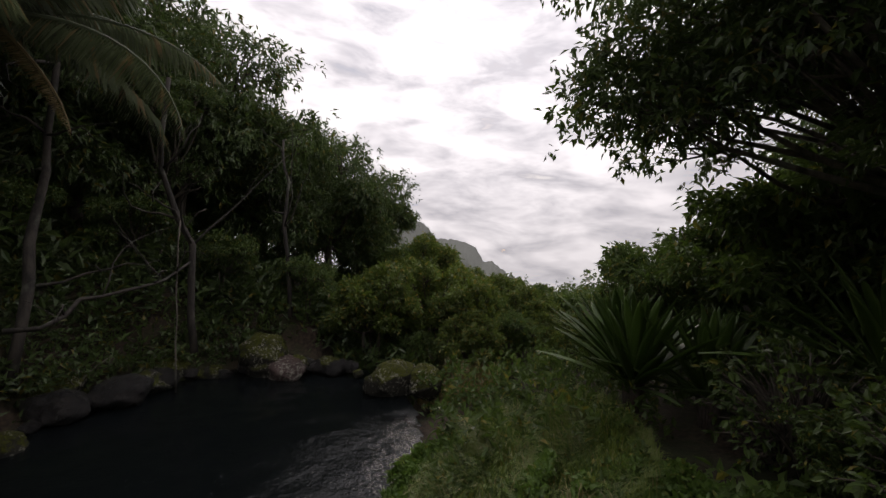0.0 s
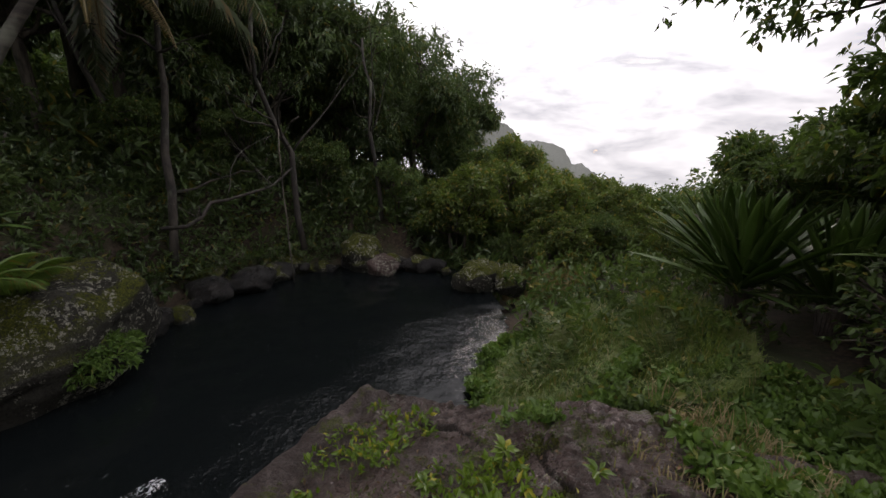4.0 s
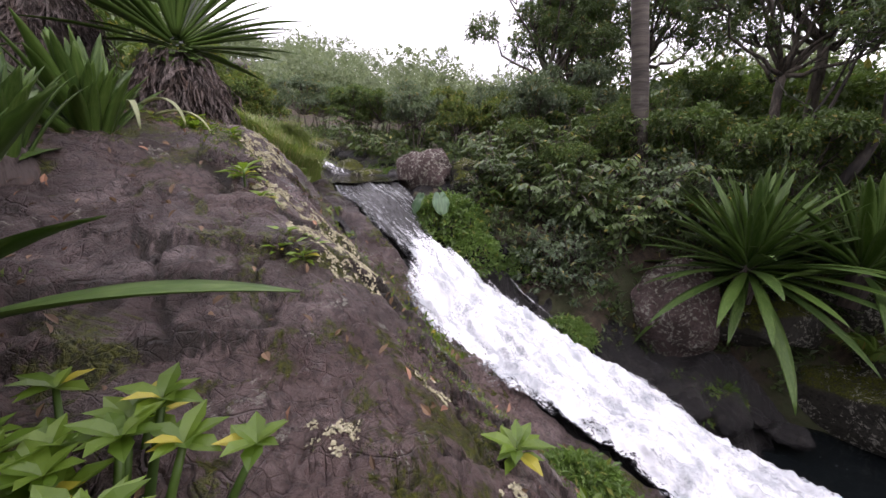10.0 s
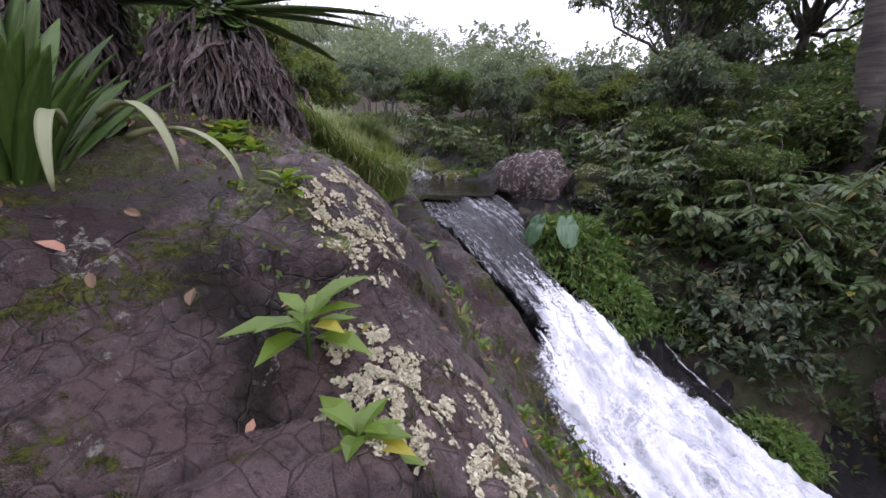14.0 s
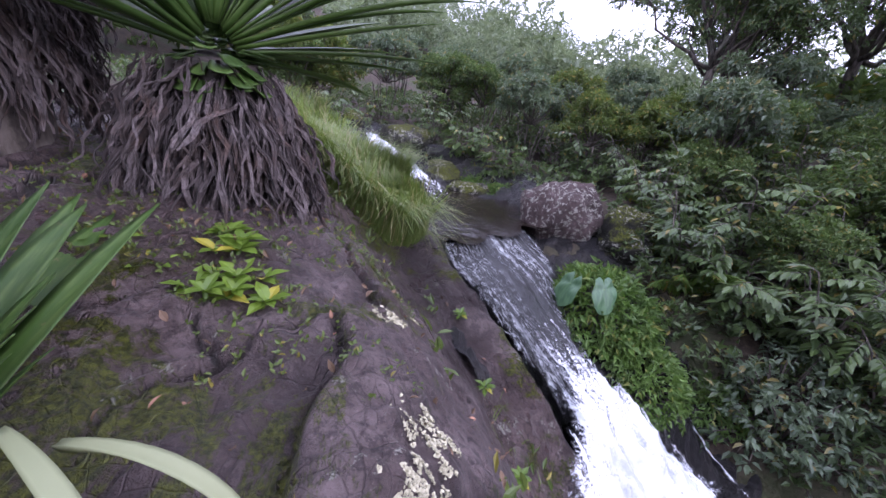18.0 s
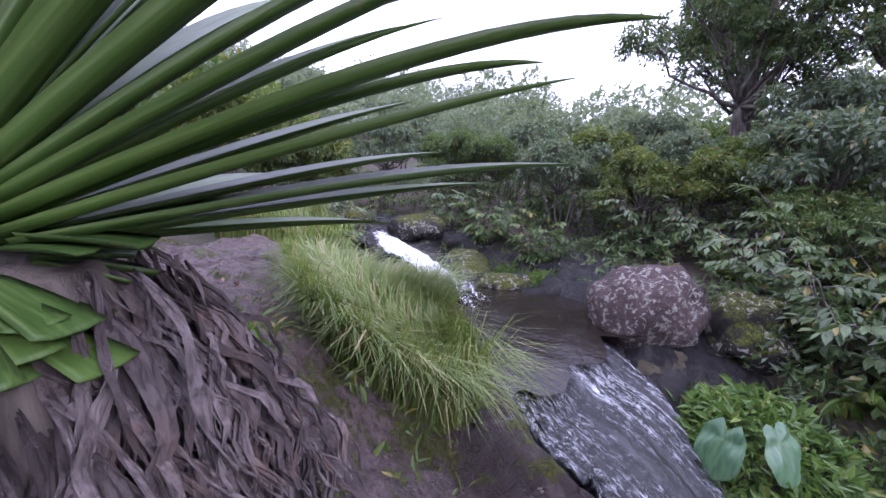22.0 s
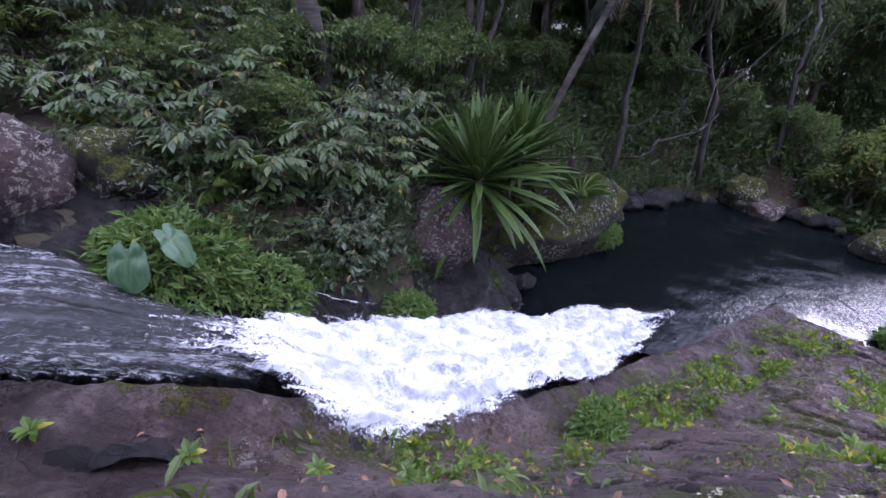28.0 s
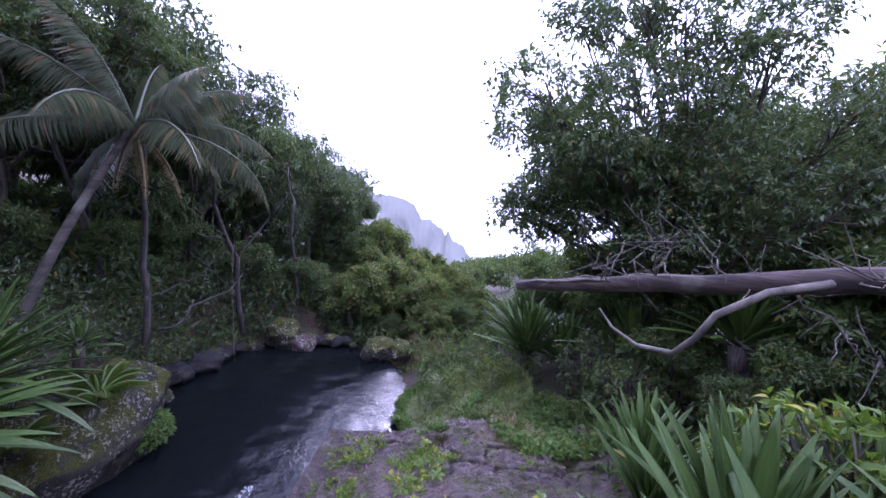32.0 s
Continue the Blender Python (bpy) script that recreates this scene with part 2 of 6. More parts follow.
# ---- materials ----
class Nodes:
    """A node material in the making: the shader, and shorthands for textures and mixes."""

    def __init__(self, name, rough=0.7, coat=0.0):
        self.mat = bpy.data.materials.new(name)
        self.mat.use_nodes = True
        self.t = self.mat.node_tree
        self.bsdf = self.t.nodes["Principled BSDF"]
        self.bsdf.inputs["Roughness"].default_value = rough
        self.bsdf.inputs["Coat Weight"].default_value = coat
        self.geo = self.t.nodes.new("ShaderNodeNewGeometry")
        self.info = self.t.nodes.new("ShaderNodeObjectInfo")
        self.co = self.t.nodes.new("ShaderNodeTexCoord")
        paces = self.t.nodes.new("ShaderNodeVectorMath")
        paces.operation = "SCALE"
        paces.inputs["Scale"].default_value = 1 / PACE
        self.t.links.new(self.geo.outputs["Position"], paces.inputs[0])
        self.pos = paces.outputs[0]

    def noise(self, scale, detail=5.0, rough=0.6, where=None, stretch=None, distortion=0.0):
        n = self.t.nodes.new("ShaderNodeTexNoise")
        n.inputs["Scale"].default_value, n.inputs["Detail"].default_value, n.inputs["Roughness"].default_value = scale, detail, rough
        n.inputs["Distortion"].default_value = distortion
        where = where or self.pos
        if stretch:
            m = self.t.nodes.new("ShaderNodeMapping")
            m.inputs["Scale"].default_value = stretch
            self.t.links.new(where, m.inputs[0])
            where = m.outputs[0]
        self.t.links.new(where, n.inputs["Vector"])
        return n.outputs["Fac"]

    def voronoi(self, scale, feature="F1", out="Distance", where=None):
        n = self.t.nodes.new("ShaderNodeTexVoronoi")
        n.feature = feature
        n.inputs["Scale"].default_value = scale
        self.t.links.new(where or self.pos, n.inputs["Vector"])
        return n.outputs[out]

    def band(self, value, a, b, lo=0.0, hi=1.0):
        n = self.t.nodes.new("ShaderNodeMapRange")
        n.interpolation_type = "SMOOTHSTEP"
        self.t.links.new(value, n.inputs[0])
        for i, v in enumerate((a, b, lo, hi)):
            n.inputs[i + 1].default_value = v
        return n.outputs[0]

    def math(self, op, a, b):
        n = self.t.nodes.new("ShaderNodeMath")
        n.operation = op
        for i, v in enumerate((a, b)):
            if isinstance(v, (int, float)):
                n.inputs[i].default_value = v
            else:
                self.t.links.new(v, n.inputs[i])
        return n.outputs[0]

    def mix(self, fac, a, b):
        n = self.t.nodes.new("ShaderNodeMix")
        n.data_type = "RGBA"
        for key, v in (("Factor", fac), ("A", a), ("B", b)):
            if isinstance(v, (int, float)):
                n.inputs[key].default_value = v
            elif isinstance(v, tuple):
                n.inputs[key].default_value = (*v, 1)
            else:
                self.t.links.new(v, n.inputs[key])
        return n.outputs["Result"]

    def z(self, vector):
        n = self.t.nodes.new("ShaderNodeSeparateXYZ")
        self.t.links.new(vector, n.inputs[0])
        return n.outputs["Z"]

    def done(self, colour, bump=None, strength=0.4, distance=0.02, rough=None):
        if isinstance(colour, tuple):
            self.bsdf.inputs["Base Color"].default_value = (*colour, 1)
        else:
            self.t.links.new(colour, self.bsdf.inputs["Base Color"])
        if rough is not None:
            self.t.links.new(rough, self.bsdf.inputs["Roughness"])
        if bump is not None:
            b = self.t.nodes.new("ShaderNodeBump")
            b.inputs["Strength"].default_value, b.inputs["Distance"].default_value = strength, distance
            self.t.links.new(bump, b.inputs["Height"])
            self.t.links.new(b.outputs[0], self.bsdf.inputs["Normal"])
        return self.mat


def leaf_material(name, dark, light, old=None, rough=0.45, thin=0.35, old_share=0.06):
    """Leaves: colour differs leaf by leaf and by patch; some light comes through."""
    n = Nodes(name, rough)
    per = n.geo.outputs["Random Per Island"]
    patch = n.noise(1.3, 3)
    col = n.mix(n.math("ADD", n.math("MULTIPLY", per, 0.6), n.math("MULTIPLY", n.band(patch, 0.35, 0.65), 0.4)), dark, light)
    if old:
        col = n.mix(n.band(per, 1 - old_share - 0.01, 1 - old_share), col, old)
    n.done(col)
    tr = n.t.nodes.new("ShaderNodeBsdfTranslucent")
    n.t.links.new(n.mix(0.35, col, (light[0] * 1.6, light[1] * 1.7, light[2] * 0.7)), tr.inputs[0])
    ms = n.t.nodes.new("ShaderNodeMixShader")
    ms.inputs[0].default_value = thin
    n.t.links.new(n.bsdf.outputs[0], ms.inputs[1])
    n.t.links.new(tr.outputs[0], ms.inputs[2])
    n.t.links.new(ms.outputs[0], n.t.nodes["Material Output"].inputs[0])
    return n.mat


def rock_material(name, base, dark, pale, lichen=0.0, moss=0.0, rough=0.75, wet=0.0, cracks=0.0, shine=0.4, depth=0.05):
    n = Nodes(name, rough)
    n.bsdf.inputs["Specular IOR Level"].default_value = shine
    big, mid, fine = n.noise(0.9, 4), n.noise(5.0, 6, 0.65), n.noise(42.0, 6, 0.72)
    grit = n.noise(170.0, 4, 0.7)
    col = n.mix(n.band(big, 0.3, 0.7), dark, base)
    col = n.mix(n.math("MULTIPLY", n.band(mid, 0.45, 0.72), 0.6), col, pale)
    col = n.mix(n.math("MULTIPLY", n.band(fine, 0.46, 0.62), 0.75), col, dark)
    col = n.mix(n.math("MULTIPLY", n.band(grit, 0.62, 0.7), 0.5), col, pale)
    up = n.z(n.geo.outputs["Normal"])
    bump = n.math("ADD", mid, n.math("ADD", n.math("MULTIPLY", fine, 0.9), n.math("MULTIPLY", grit, 0.45)))
    if cracks:
        warp = n.t.nodes.new("ShaderNodeTexNoise")
        warp.inputs["Scale"].default_value, warp.inputs["Detail"].default_value = 2.2, 4
        n.t.links.new(n.pos, warp.inputs["Vector"])
        bent = n.t.nodes.new("ShaderNodeVectorMath")
        bent.operation = "MULTIPLY_ADD"
        bent.inputs[1].default_value = (0.16, 0.16, 0.16)
        n.t.links.new(warp.outputs["Color"], bent.inputs[0])
        n.t.links.new(n.pos, bent.inputs[2])
        gap = n.band(n.voronoi(9.0, "DISTANCE_TO_EDGE", "Distance", bent.outputs[0]), 0.0, 0.022)
        gap = n.math("MAXIMUM", gap, n.band(n.noise(2.3, 5, 0.7), 0.42, 0.52))
        seam = n.math("MAXIMUM", n.band(n.voronoi(26.0, "DISTANCE_TO_EDGE", "Distance", bent.outputs[0]), 0.0, 0.05), n.band(n.noise(4.0, 4), 0.52, 0.64))
        col = n.mix(n.band(gap, 0.0, 1.0, 0.25, 0.0), col, (dark[0] * 0.3, dark[1] * 0.3, dark[2] * 0.3))
        col = n.mix(n.band(seam, 0.0, 1.0, 0.25, 0.0), col, dark)
        bump = n.math("ADD", n.math("ADD", bump, n.math("MULTIPLY", gap, cracks)), n.math("MULTIPLY", seam, cracks * 0.3))
    if cracks:
        seams = n.t.nodes.new("ShaderNodeAttribute")
        seams.attribute_name = "seam"
        col = n.mix(n.math("MULTIPLY", n.band(seams.outputs["Fac"], 0.15, 0.8), 0.8), col, (0.022, 0.018, 0.012))
    if moss:
        m = n.math("MULTIPLY", n.band(n.noise(2.6, 8, 0.78, distortion=0.6), 0.61 - 0.21 * moss, 0.64 - 0.2 * moss), n.band(up, 0.1, 0.55))
        m = n.math("MULTIPLY", m, n.band(fine, 0.38, 0.5, 0.2, 1.0))
        col = n.mix(m, col, n.mix(n.band(n.noise(95, 4, 0.7), 0.35, 0.65), (0.028, 0.036, 0.006), (0.13, 0.14, 0.02)))
        bump = n.math("ADD", bump, n.math("MULTIPLY", m, 0.3))
    if lichen:
        where = n.band(n.noise(3.4, 6, 0.75, distortion=0.9), 0.66 - 0.2 * lichen, 0.70 - 0.2 * lichen)
        spots = n.band(n.noise(30.0, 5, 0.7, distortion=0.5), 0.52, 0.56)
        speck = n.band(n.noise(140, 3), 0.36, 0.5)
        m = n.math("MULTIPLY", n.math("MULTIPLY", spots, where), speck)
        col = n.mix(m, col, (0.38, 0.37, 0.31))
        bump = n.math("ADD", bump, n.math("MULTIPLY", m, 0.25))
    gloss = n.band(n.noise(1.7, 5), 0.4, 0.62, rough, rough - wet) if wet else None
    return n.done(col, bump, 1.0, depth, gloss)


def bark_material(name, dark, light, scale=14.0, stretch=(1, 1, 0.18), strength=0.6):
    n = Nodes(name, 0.85)
    ridges, patch = n.noise(scale, 6, 0.65, n.co.outputs["Object"], stretch), n.noise(3.0, 4)
    col = n.mix(n.band(ridges, 0.35, 0.65), dark, light)
    col = n.mix(n.math("MULTIPLY", n.band(patch, 0.55, 0.7), 0.5), col, (0.16, 0.17, 0.13))
    return n.done(col, ridges, strength, 0.02)


def soil_material():
    n = Nodes("forest_soil", 0.95)
    a, b = n.noise(1.1, 5), n.noise(22, 6, 0.7)
    col = n.mix(n.band(b, 0.35, 0.65), (0.022, 0.015, 0.010), (0.075, 0.052, 0.034))
    col = n.mix(n.math("MULTIPLY", n.band(a, 0.45, 0.62), 0.8), col, (0.03, 0.042, 0.012))
    return n.done(col, b, 0.8, 0.04)


MAT_SOIL = soil_material()
MAT_SLAB = rock_material("brown_basalt", (0.205, 0.145, 0.132), (0.05, 0.036, 0.033), (0.36, 0.28, 0.262), lichen=0.34, moss=0.4, rough=0.58, wet=0.34, cracks=1.0, shine=0.45, depth=0.1)
MAT_WET = rock_material("wet_dark_basalt", (0.035, 0.033, 0.032), (0.014, 0.013, 0.013), (0.07, 0.062, 0.055), rough=0.35, wet=0.2)
MAT_BOULDER = rock_material("lichened_basalt", (0.16, 0.11, 0.1), (0.055, 0.04, 0.037), (0.24, 0.18, 0.17), lichen=1.0, rough=0.9, shine=0.2)
MAT_MOSSROCK = rock_material("mossy_basalt", (0.06, 0.056, 0.047), (0.02, 0.02, 0.016), (0.11, 0.105, 0.09), lichen=0.85, moss=0.85, rough=0.9, shine=0.2)
# pale, low-contrast rock: the air's haze is put into these base colours
MAT_CLIFF = rock_material("hazed_mountain", (0.3, 0.31, 0.285), (0.22, 0.23, 0.21), (0.38, 0.39, 0.36), shine=0.0)
MAT_FAR = leaf_material("far_forest", (0.03, 0.05, 0.018), (0.08, 0.11, 0.035))
MAT_BARK = bark_material("grey_bark", (0.028, 0.022, 0.016), (0.12, 0.1, 0.08))
MAT_PALMBARK = bark_material("ringed_palm_bark", (0.022, 0.018, 0.014), (0.07, 0.058, 0.046), 9.0, (0.25, 0.25, 3.0))
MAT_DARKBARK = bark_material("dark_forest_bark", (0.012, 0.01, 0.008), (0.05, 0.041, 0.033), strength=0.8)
MAT_TWIG = bark_material("bare_grey_wood", (0.04, 0.033, 0.027), (0.14, 0.118, 0.098), 20.0)
MAT_LOG = bark_material("split_brown_wood", (0.02, 0.014, 0.012), (0.1, 0.07, 0.058), 30.0, (0.06, 1, 1), 0.9)
MAT_LEAF_DARK = leaf_material("dark_glossy_leaf", (0.034, 0.06, 0.021), (0.1, 0.15, 0.046), (0.17, 0.14, 0.03), 0.36, 0.32, 0.05)
MAT_LEAF_MID = leaf_material("mid_green_leaf", (0.035, 0.062, 0.016), (0.095, 0.15, 0.034), (0.2, 0.17, 0.03), 0.5, 0.35)
MAT_LEAF_BLUE = leaf_material("grey_green_leaf", (0.055, 0.085, 0.05), (0.14, 0.185, 0.105), (0.2, 0.17, 0.06), 0.4, 0.35, 0.05)
MAT_LEAF_YELLOW = leaf_material("yellow_green_leaf", (0.048, 0.08, 0.016), (0.125, 0.17, 0.036), (0.24, 0.2, 0.04), 0.45, 0.4, 0.1)
MAT_LEAF_LIME = leaf_material("lime_green_leaf", (0.06, 0.115, 0.012), (0.17, 0.26, 0.03), (0.38, 0.34, 0.04), 0.4, 0.4, 0.1)
MAT_CRESS = leaf_material("bright_creeper_leaf", (0.05, 0.1, 0.018), (0.125, 0.21, 0.04), (0.2, 0.22, 0.05), 0.5, 0.35)
MAT_GRASS = leaf_material("grass_blade", (0.075, 0.118, 0.024), (0.19, 0.25, 0.06), (0.3, 0.26, 0.12), 0.5, 0.4, 0.14)
MAT_STRAW = leaf_material("dry_straw", (0.17, 0.125, 0.06), (0.36, 0.29, 0.17), None, 0.8, 0.3)
# distance haze is mixed into this leaf colour; no mist is modelled
MAT_LEAF_HAZE = leaf_material("haze_paled_leaf", (0.09, 0.125, 0.07), (0.2, 0.24, 0.15), None, 0.6, 0.4)
MAT_FROND = leaf_material("palm_frond", (0.06, 0.08, 0.05), (0.17, 0.2, 0.125), (0.24, 0.17, 0.1), 0.35, 0.3, 0.14)
MAT_WITHER = leaf_material("withered_agave_leaf", (0.13, 0.16, 0.07), (0.3, 0.32, 0.17), None, 0.6, 0.3)
MAT_LICHEN = leaf_material("lichen_crust", (0.25, 0.235, 0.15), (0.5, 0.47, 0.33), None, 0.95, 0.05)
MAT_LITTER = leaf_material("fallen_leaf", (0.05, 0.03, 0.018), (0.2, 0.125, 0.07), (0.3, 0.16, 0.1), 0.8, 0.1, 0.15)
MAT_FERN = leaf_material("fern_frond", (0.05, 0.10, 0.015), (0.12, 0.19, 0.03), (0.2, 0.12, 0.03), 0.5, 0.4, 0.08)


def agave_material():
    n = Nodes("agave_leaf", 0.46)
    along = n.noise(7.0, 4, 0.55, n.co.outputs["Object"], (0.35, 16, 16))
    tone = n.info.outputs["Random"]
    n.bsdf.inputs["Specular IOR Level"].default_value = 0.25
    col = n.mix(tone, (0.026, 0.058, 0.011), (0.062, 0.118, 0.02))
    col = n.mix(n.math("MULTIPLY", n.band(along, 0.4, 0.7), 0.5), col, (0.13, 0.185, 0.05))
    col = n.mix(n.math("MULTIPLY", n.band(n.noise(40, 4), 0.66, 0.72), 0.6), col, (0.15, 0.13, 0.06))
    n.done(col, along, 0.12, 0.01)
    tr = n.t.nodes.new("ShaderNodeBsdfTranslucent")
    tr.inputs[0].default_value = (0.11, 0.19, 0.02, 1)
    ms = n.t.nodes.new("ShaderNodeMixShader")
    ms.inputs[0].default_value = 0.2
    n.t.links.new(n.bsdf.outputs[0], ms.inputs[1])
    n.t.links.new(tr.outputs[0], ms.inputs[2])
    n.t.links.new(ms.outputs[0], n.t.nodes["Material Output"].inputs[0])
    return n.mat


def dry_material():
    n = Nodes("dry_agave_leaf", 0.9)
    fibre = n.noise(70, 6, 0.65, n.co.outputs["Object"], (1, 1, 0.07))
    blot = n.noise(9, 5, 0.7)
    tone = n.math("FRACT", n.math("ADD", n.info.outputs["Random"], n.geo.outputs["Random Per Island"]), 0)
    col = n.mix(tone, (0.032, 0.024, 0.021), (0.17, 0.14, 0.13))
    col = n.mix(n.math("MULTIPLY", n.band(blot, 0.48, 0.66), 0.7), col, (0.085, 0.05, 0.034))
    col = n.mix(n.band(fibre, 0.32, 0.58), (0.035, 0.026, 0.022), col)
    return n.done(col, fibre, 0.9, 0.012)


def water_material(name, deep):
    n = Nodes(name, 0.06)
    ripple = n.math("ADD", n.noise(9.0, 5, 0.6), n.math("MULTIPLY", n.noise(34.0, 3, 0.5), 0.35))
    n.bsdf.inputs["IOR"].default_value = 1.33
    n.bsdf.inputs["Specular IOR Level"].default_value = 0.36
    fleck = n.math("MULTIPLY", n.band(n.noise(22, 5, 0.75, None, (1, 1, 1), 1.5), 0.65, 0.71), n.band(n.noise(1.2, 3), 0.45, 0.6))
    col = n.mix(fleck, deep, (0.3, 0.32, 0.32))
    calm = n.band(n.noise(0.55, 3), 0.42, 0.6, 0.25, 1.0)
    return n.done(col, n.math("MULTIPLY", ripple, calm), 0.8, 0.03)


def torn(n, mask):
    """Lets what lies below show where mask is 0."""
    clear = n.t.nodes.new("ShaderNodeBsdfTransparent")
    ms = n.t.nodes.new("ShaderNodeMixShader")
    n.t.links.new(mask, ms.inputs[0])
    n.t.links.new(clear.outputs[0], ms.inputs[1])
    n.t.links.new(n.bsdf.outputs[0], ms.inputs[2])
    n.t.links.new(ms.outputs[0], n.t.nodes["Material Output"].inputs[0])


def edge_value(n):
    a = n.t.nodes.new("ShaderNodeAttribute")
    a.attribute_name = "edge"
    return a.outputs["Fac"]


def foam_material():
    n = Nodes("white_water", 0.55)
    flow = n.co.outputs["UV"]
    n.bsdf.inputs["Specular IOR Level"].default_value = 0.25
    streak = n.noise(1.0, 7, 0.7, flow, (2.6, 8, 1), 1.6)
    lumps = n.noise(1.0, 6, 0.65, flow, (5, 6, 1), 1.0)
    drops = n.noise(60.0, 5, 0.8)
    froth = n.math("ADD", n.math("MULTIPLY", streak, 0.55), n.math("MULTIPLY", drops, 0.45))
    col = n.mix(n.band(lumps, 0.58, 0.34), (0.66, 0.675, 0.69), (0.36, 0.385, 0.4))
    col = n.mix(n.math("MULTIPLY", n.band(froth, 0.51, 0.38), 0.8), col, (0.2, 0.22, 0.23))
    n.done(col, n.math("ADD", n.math("MULTIPLY", lumps, 1.4), n.math("MULTIPLY", froth, 0.7)), 0.8, 0.035)
    torn(n, n.band(n.math("SUBTRACT", n.math("ADD", n.math("MULTIPLY", froth, 3.0), -0.8), edge_value(n)), -0.08, 0.16))
    return n.mat


def sheet_material():
    """Thin fast water over dark rock: streaked and speckled, partly white."""
    n = Nodes("thin_running_water", 0.12)
    flow = n.co.outputs["UV"]
    streak = n.noise(1.0, 6, 0.75, flow, (1.6, 12, 1), 1.0)
    drops = n.noise(1.0, 6, 0.85, flow, (22, 46, 1), 1.0)
    broad = n.noise(1.0, 4, 0.6, flow, (0.7, 4.5, 1), 0.8)
    froth = n.math("ADD", n.math("MULTIPLY", streak, 0.4), n.math("MULTIPLY", drops, 0.6))
    white = n.math("MULTIPLY", n.band(froth, 0.47, 0.6), n.band(broad, 0.4, 0.56, 0.06, 1.0))
    col = n.mix(white, (0.016, 0.016, 0.015), (0.75, 0.78, 0.8))
    n.done(col, n.math("ADD", streak, n.math("MULTIPLY", white, 0.5)), 0.9, 0.05, n.band(white, 0.0, 1.0, 0.1, 0.6))
    torn(n, n.band(n.math("SUBTRACT", n.math("ADD", n.math("MULTIPLY", froth, 2.6), -0.45), edge_value(n)), -0.1, 0.2))
    return n.mat


MAT_AGAVE = agave_material()
MAT_DRY = dry_material()
MAT_WATER = water_material("dark_pool_water", (0.005, 0.0065, 0.007))
MAT_BROWNWATER = water_material("brown_stream_water", (0.014, 0.0105, 0.008))
MAT_FOAM = foam_material()
MAT_SHEET = sheet_material()

# ---- the lie of the land ----
LIP = np.array((-2.4, 4.5))
DOWN = np.array((0.833, -0.553))  # the way the chute runs
LEFTWARD = np.array((-0.553, -0.833))  # from the chute towards the rock slab


def stream_c(s):
    """How far the stream above the lip swings off the chute's line."""
    return interp(s, [-3.2, -1.2, 0.2], [-0.95, -0.55, 0.0])


def sc(x, y):
    x, y = np.asarray(x, float) - LIP[0], np.asarray(y, float) - LIP[1]
    s = x * DOWN[0] + y * DOWN[1]
    return s, x * LEFTWARD[0] + y * LEFTWARD[1] - stream_c(s)


def xy(s, c):
    s, c = np.asarray(s, float), np.asarray(c, float) + stream_c(s)
    return LIP[0] + s * DOWN[0] + c * LEFTWARD[0], LIP[1] + s * DOWN[1] + c * LEFTWARD[1]


def bed_z(s):
    return interp(s, [-4000, -60, -30, -10, -3.2, -2.2, -1.65, -1.25, -0.85, 0, 0.4, 1.0, 1.6, 2.5, 3.4, 4.7, 8, 30, 4000], [500, 15, 8.4, 2.5, 2.2, 2.1, 1.97, 1.84, 1.72, 1.70, 1.58, 1.22, 0.74, 0.34, 0.18, 0.02, -0.1, -3.5, -560])


def top_z(s):
    return interp(s, [-4000, -60, -30, -10, -1, 0.5, 1.4, 1.9, 2.8, 3.6, 4.6, 5.5, 8, 30, 4000], [500, 15, 8.6, 2.9, 2.3, 2.24, 2.1, 1.82, 1.55, 1.0, 0.6, 0.34, 0.3, -2.6, -550])


def slab_z(s, c):
    return bed_z(s) + 0.05 + (top_z(s) - bed_z(s) - 0.05) * smooth((np.asarray(c) - 0.6) / (interp(s, [0.5, 2, 3], [1.5, 1.9, 2.2]) - 0.6), 0, 1) + interp(c, [3.0, 6, 14, 40, 4000], [0, 0.7, 1.8, 5.0, 400])


def pool_inside(x, y):
    """Below 1 inside the lower pool."""
    dx, dy = np.asarray(x) - 3.25, np.asarray(y) - 1.35
    a, b = dx * 0.9 - dy * 0.436, dx * 0.436 + dy * 0.9
    s, c = sc(x, y)
    cove = np.sqrt(((s - 4.1) / 1.35) ** 2 + ((c + 0.75) / 0.62) ** 2)
    return np.minimum(np.sqrt((a / 2.15) ** 2 + (b / 1.5) ** 2), cove)


def land_z(x, y):
    s, c = sc(x, y)
    left = slab_z(s, c) - 0.12
    up = interp(s, [-3, 0.3, 2.0], [0.12, 0.3, 1.0])
    right = bed_z(s) + up * (0.75 * smooth(-c, 0.5, 1.3) + interp(-c, [1.0, 4, 9, 30, 4000], [0, 0.75, 1.5, 4.5, 500]))
    z = np.where(c > 0, left, right)
    z = np.where((np.abs(c) < 0.6) & (s < 4.6), bed_z(s) - 0.25, z)
    p = pool_inside(x, y)
    shore = interp(p, [0, 0.8, 1.0, 1.25, 1.6], [-0.9, -0.5, -0.03, 0.18, 9])
    z = np.where(p < 1.6, np.minimum(z, np.where(p < 1.25, shore, 0.18 + (p - 1.25) * 3.5)), z)
    return z


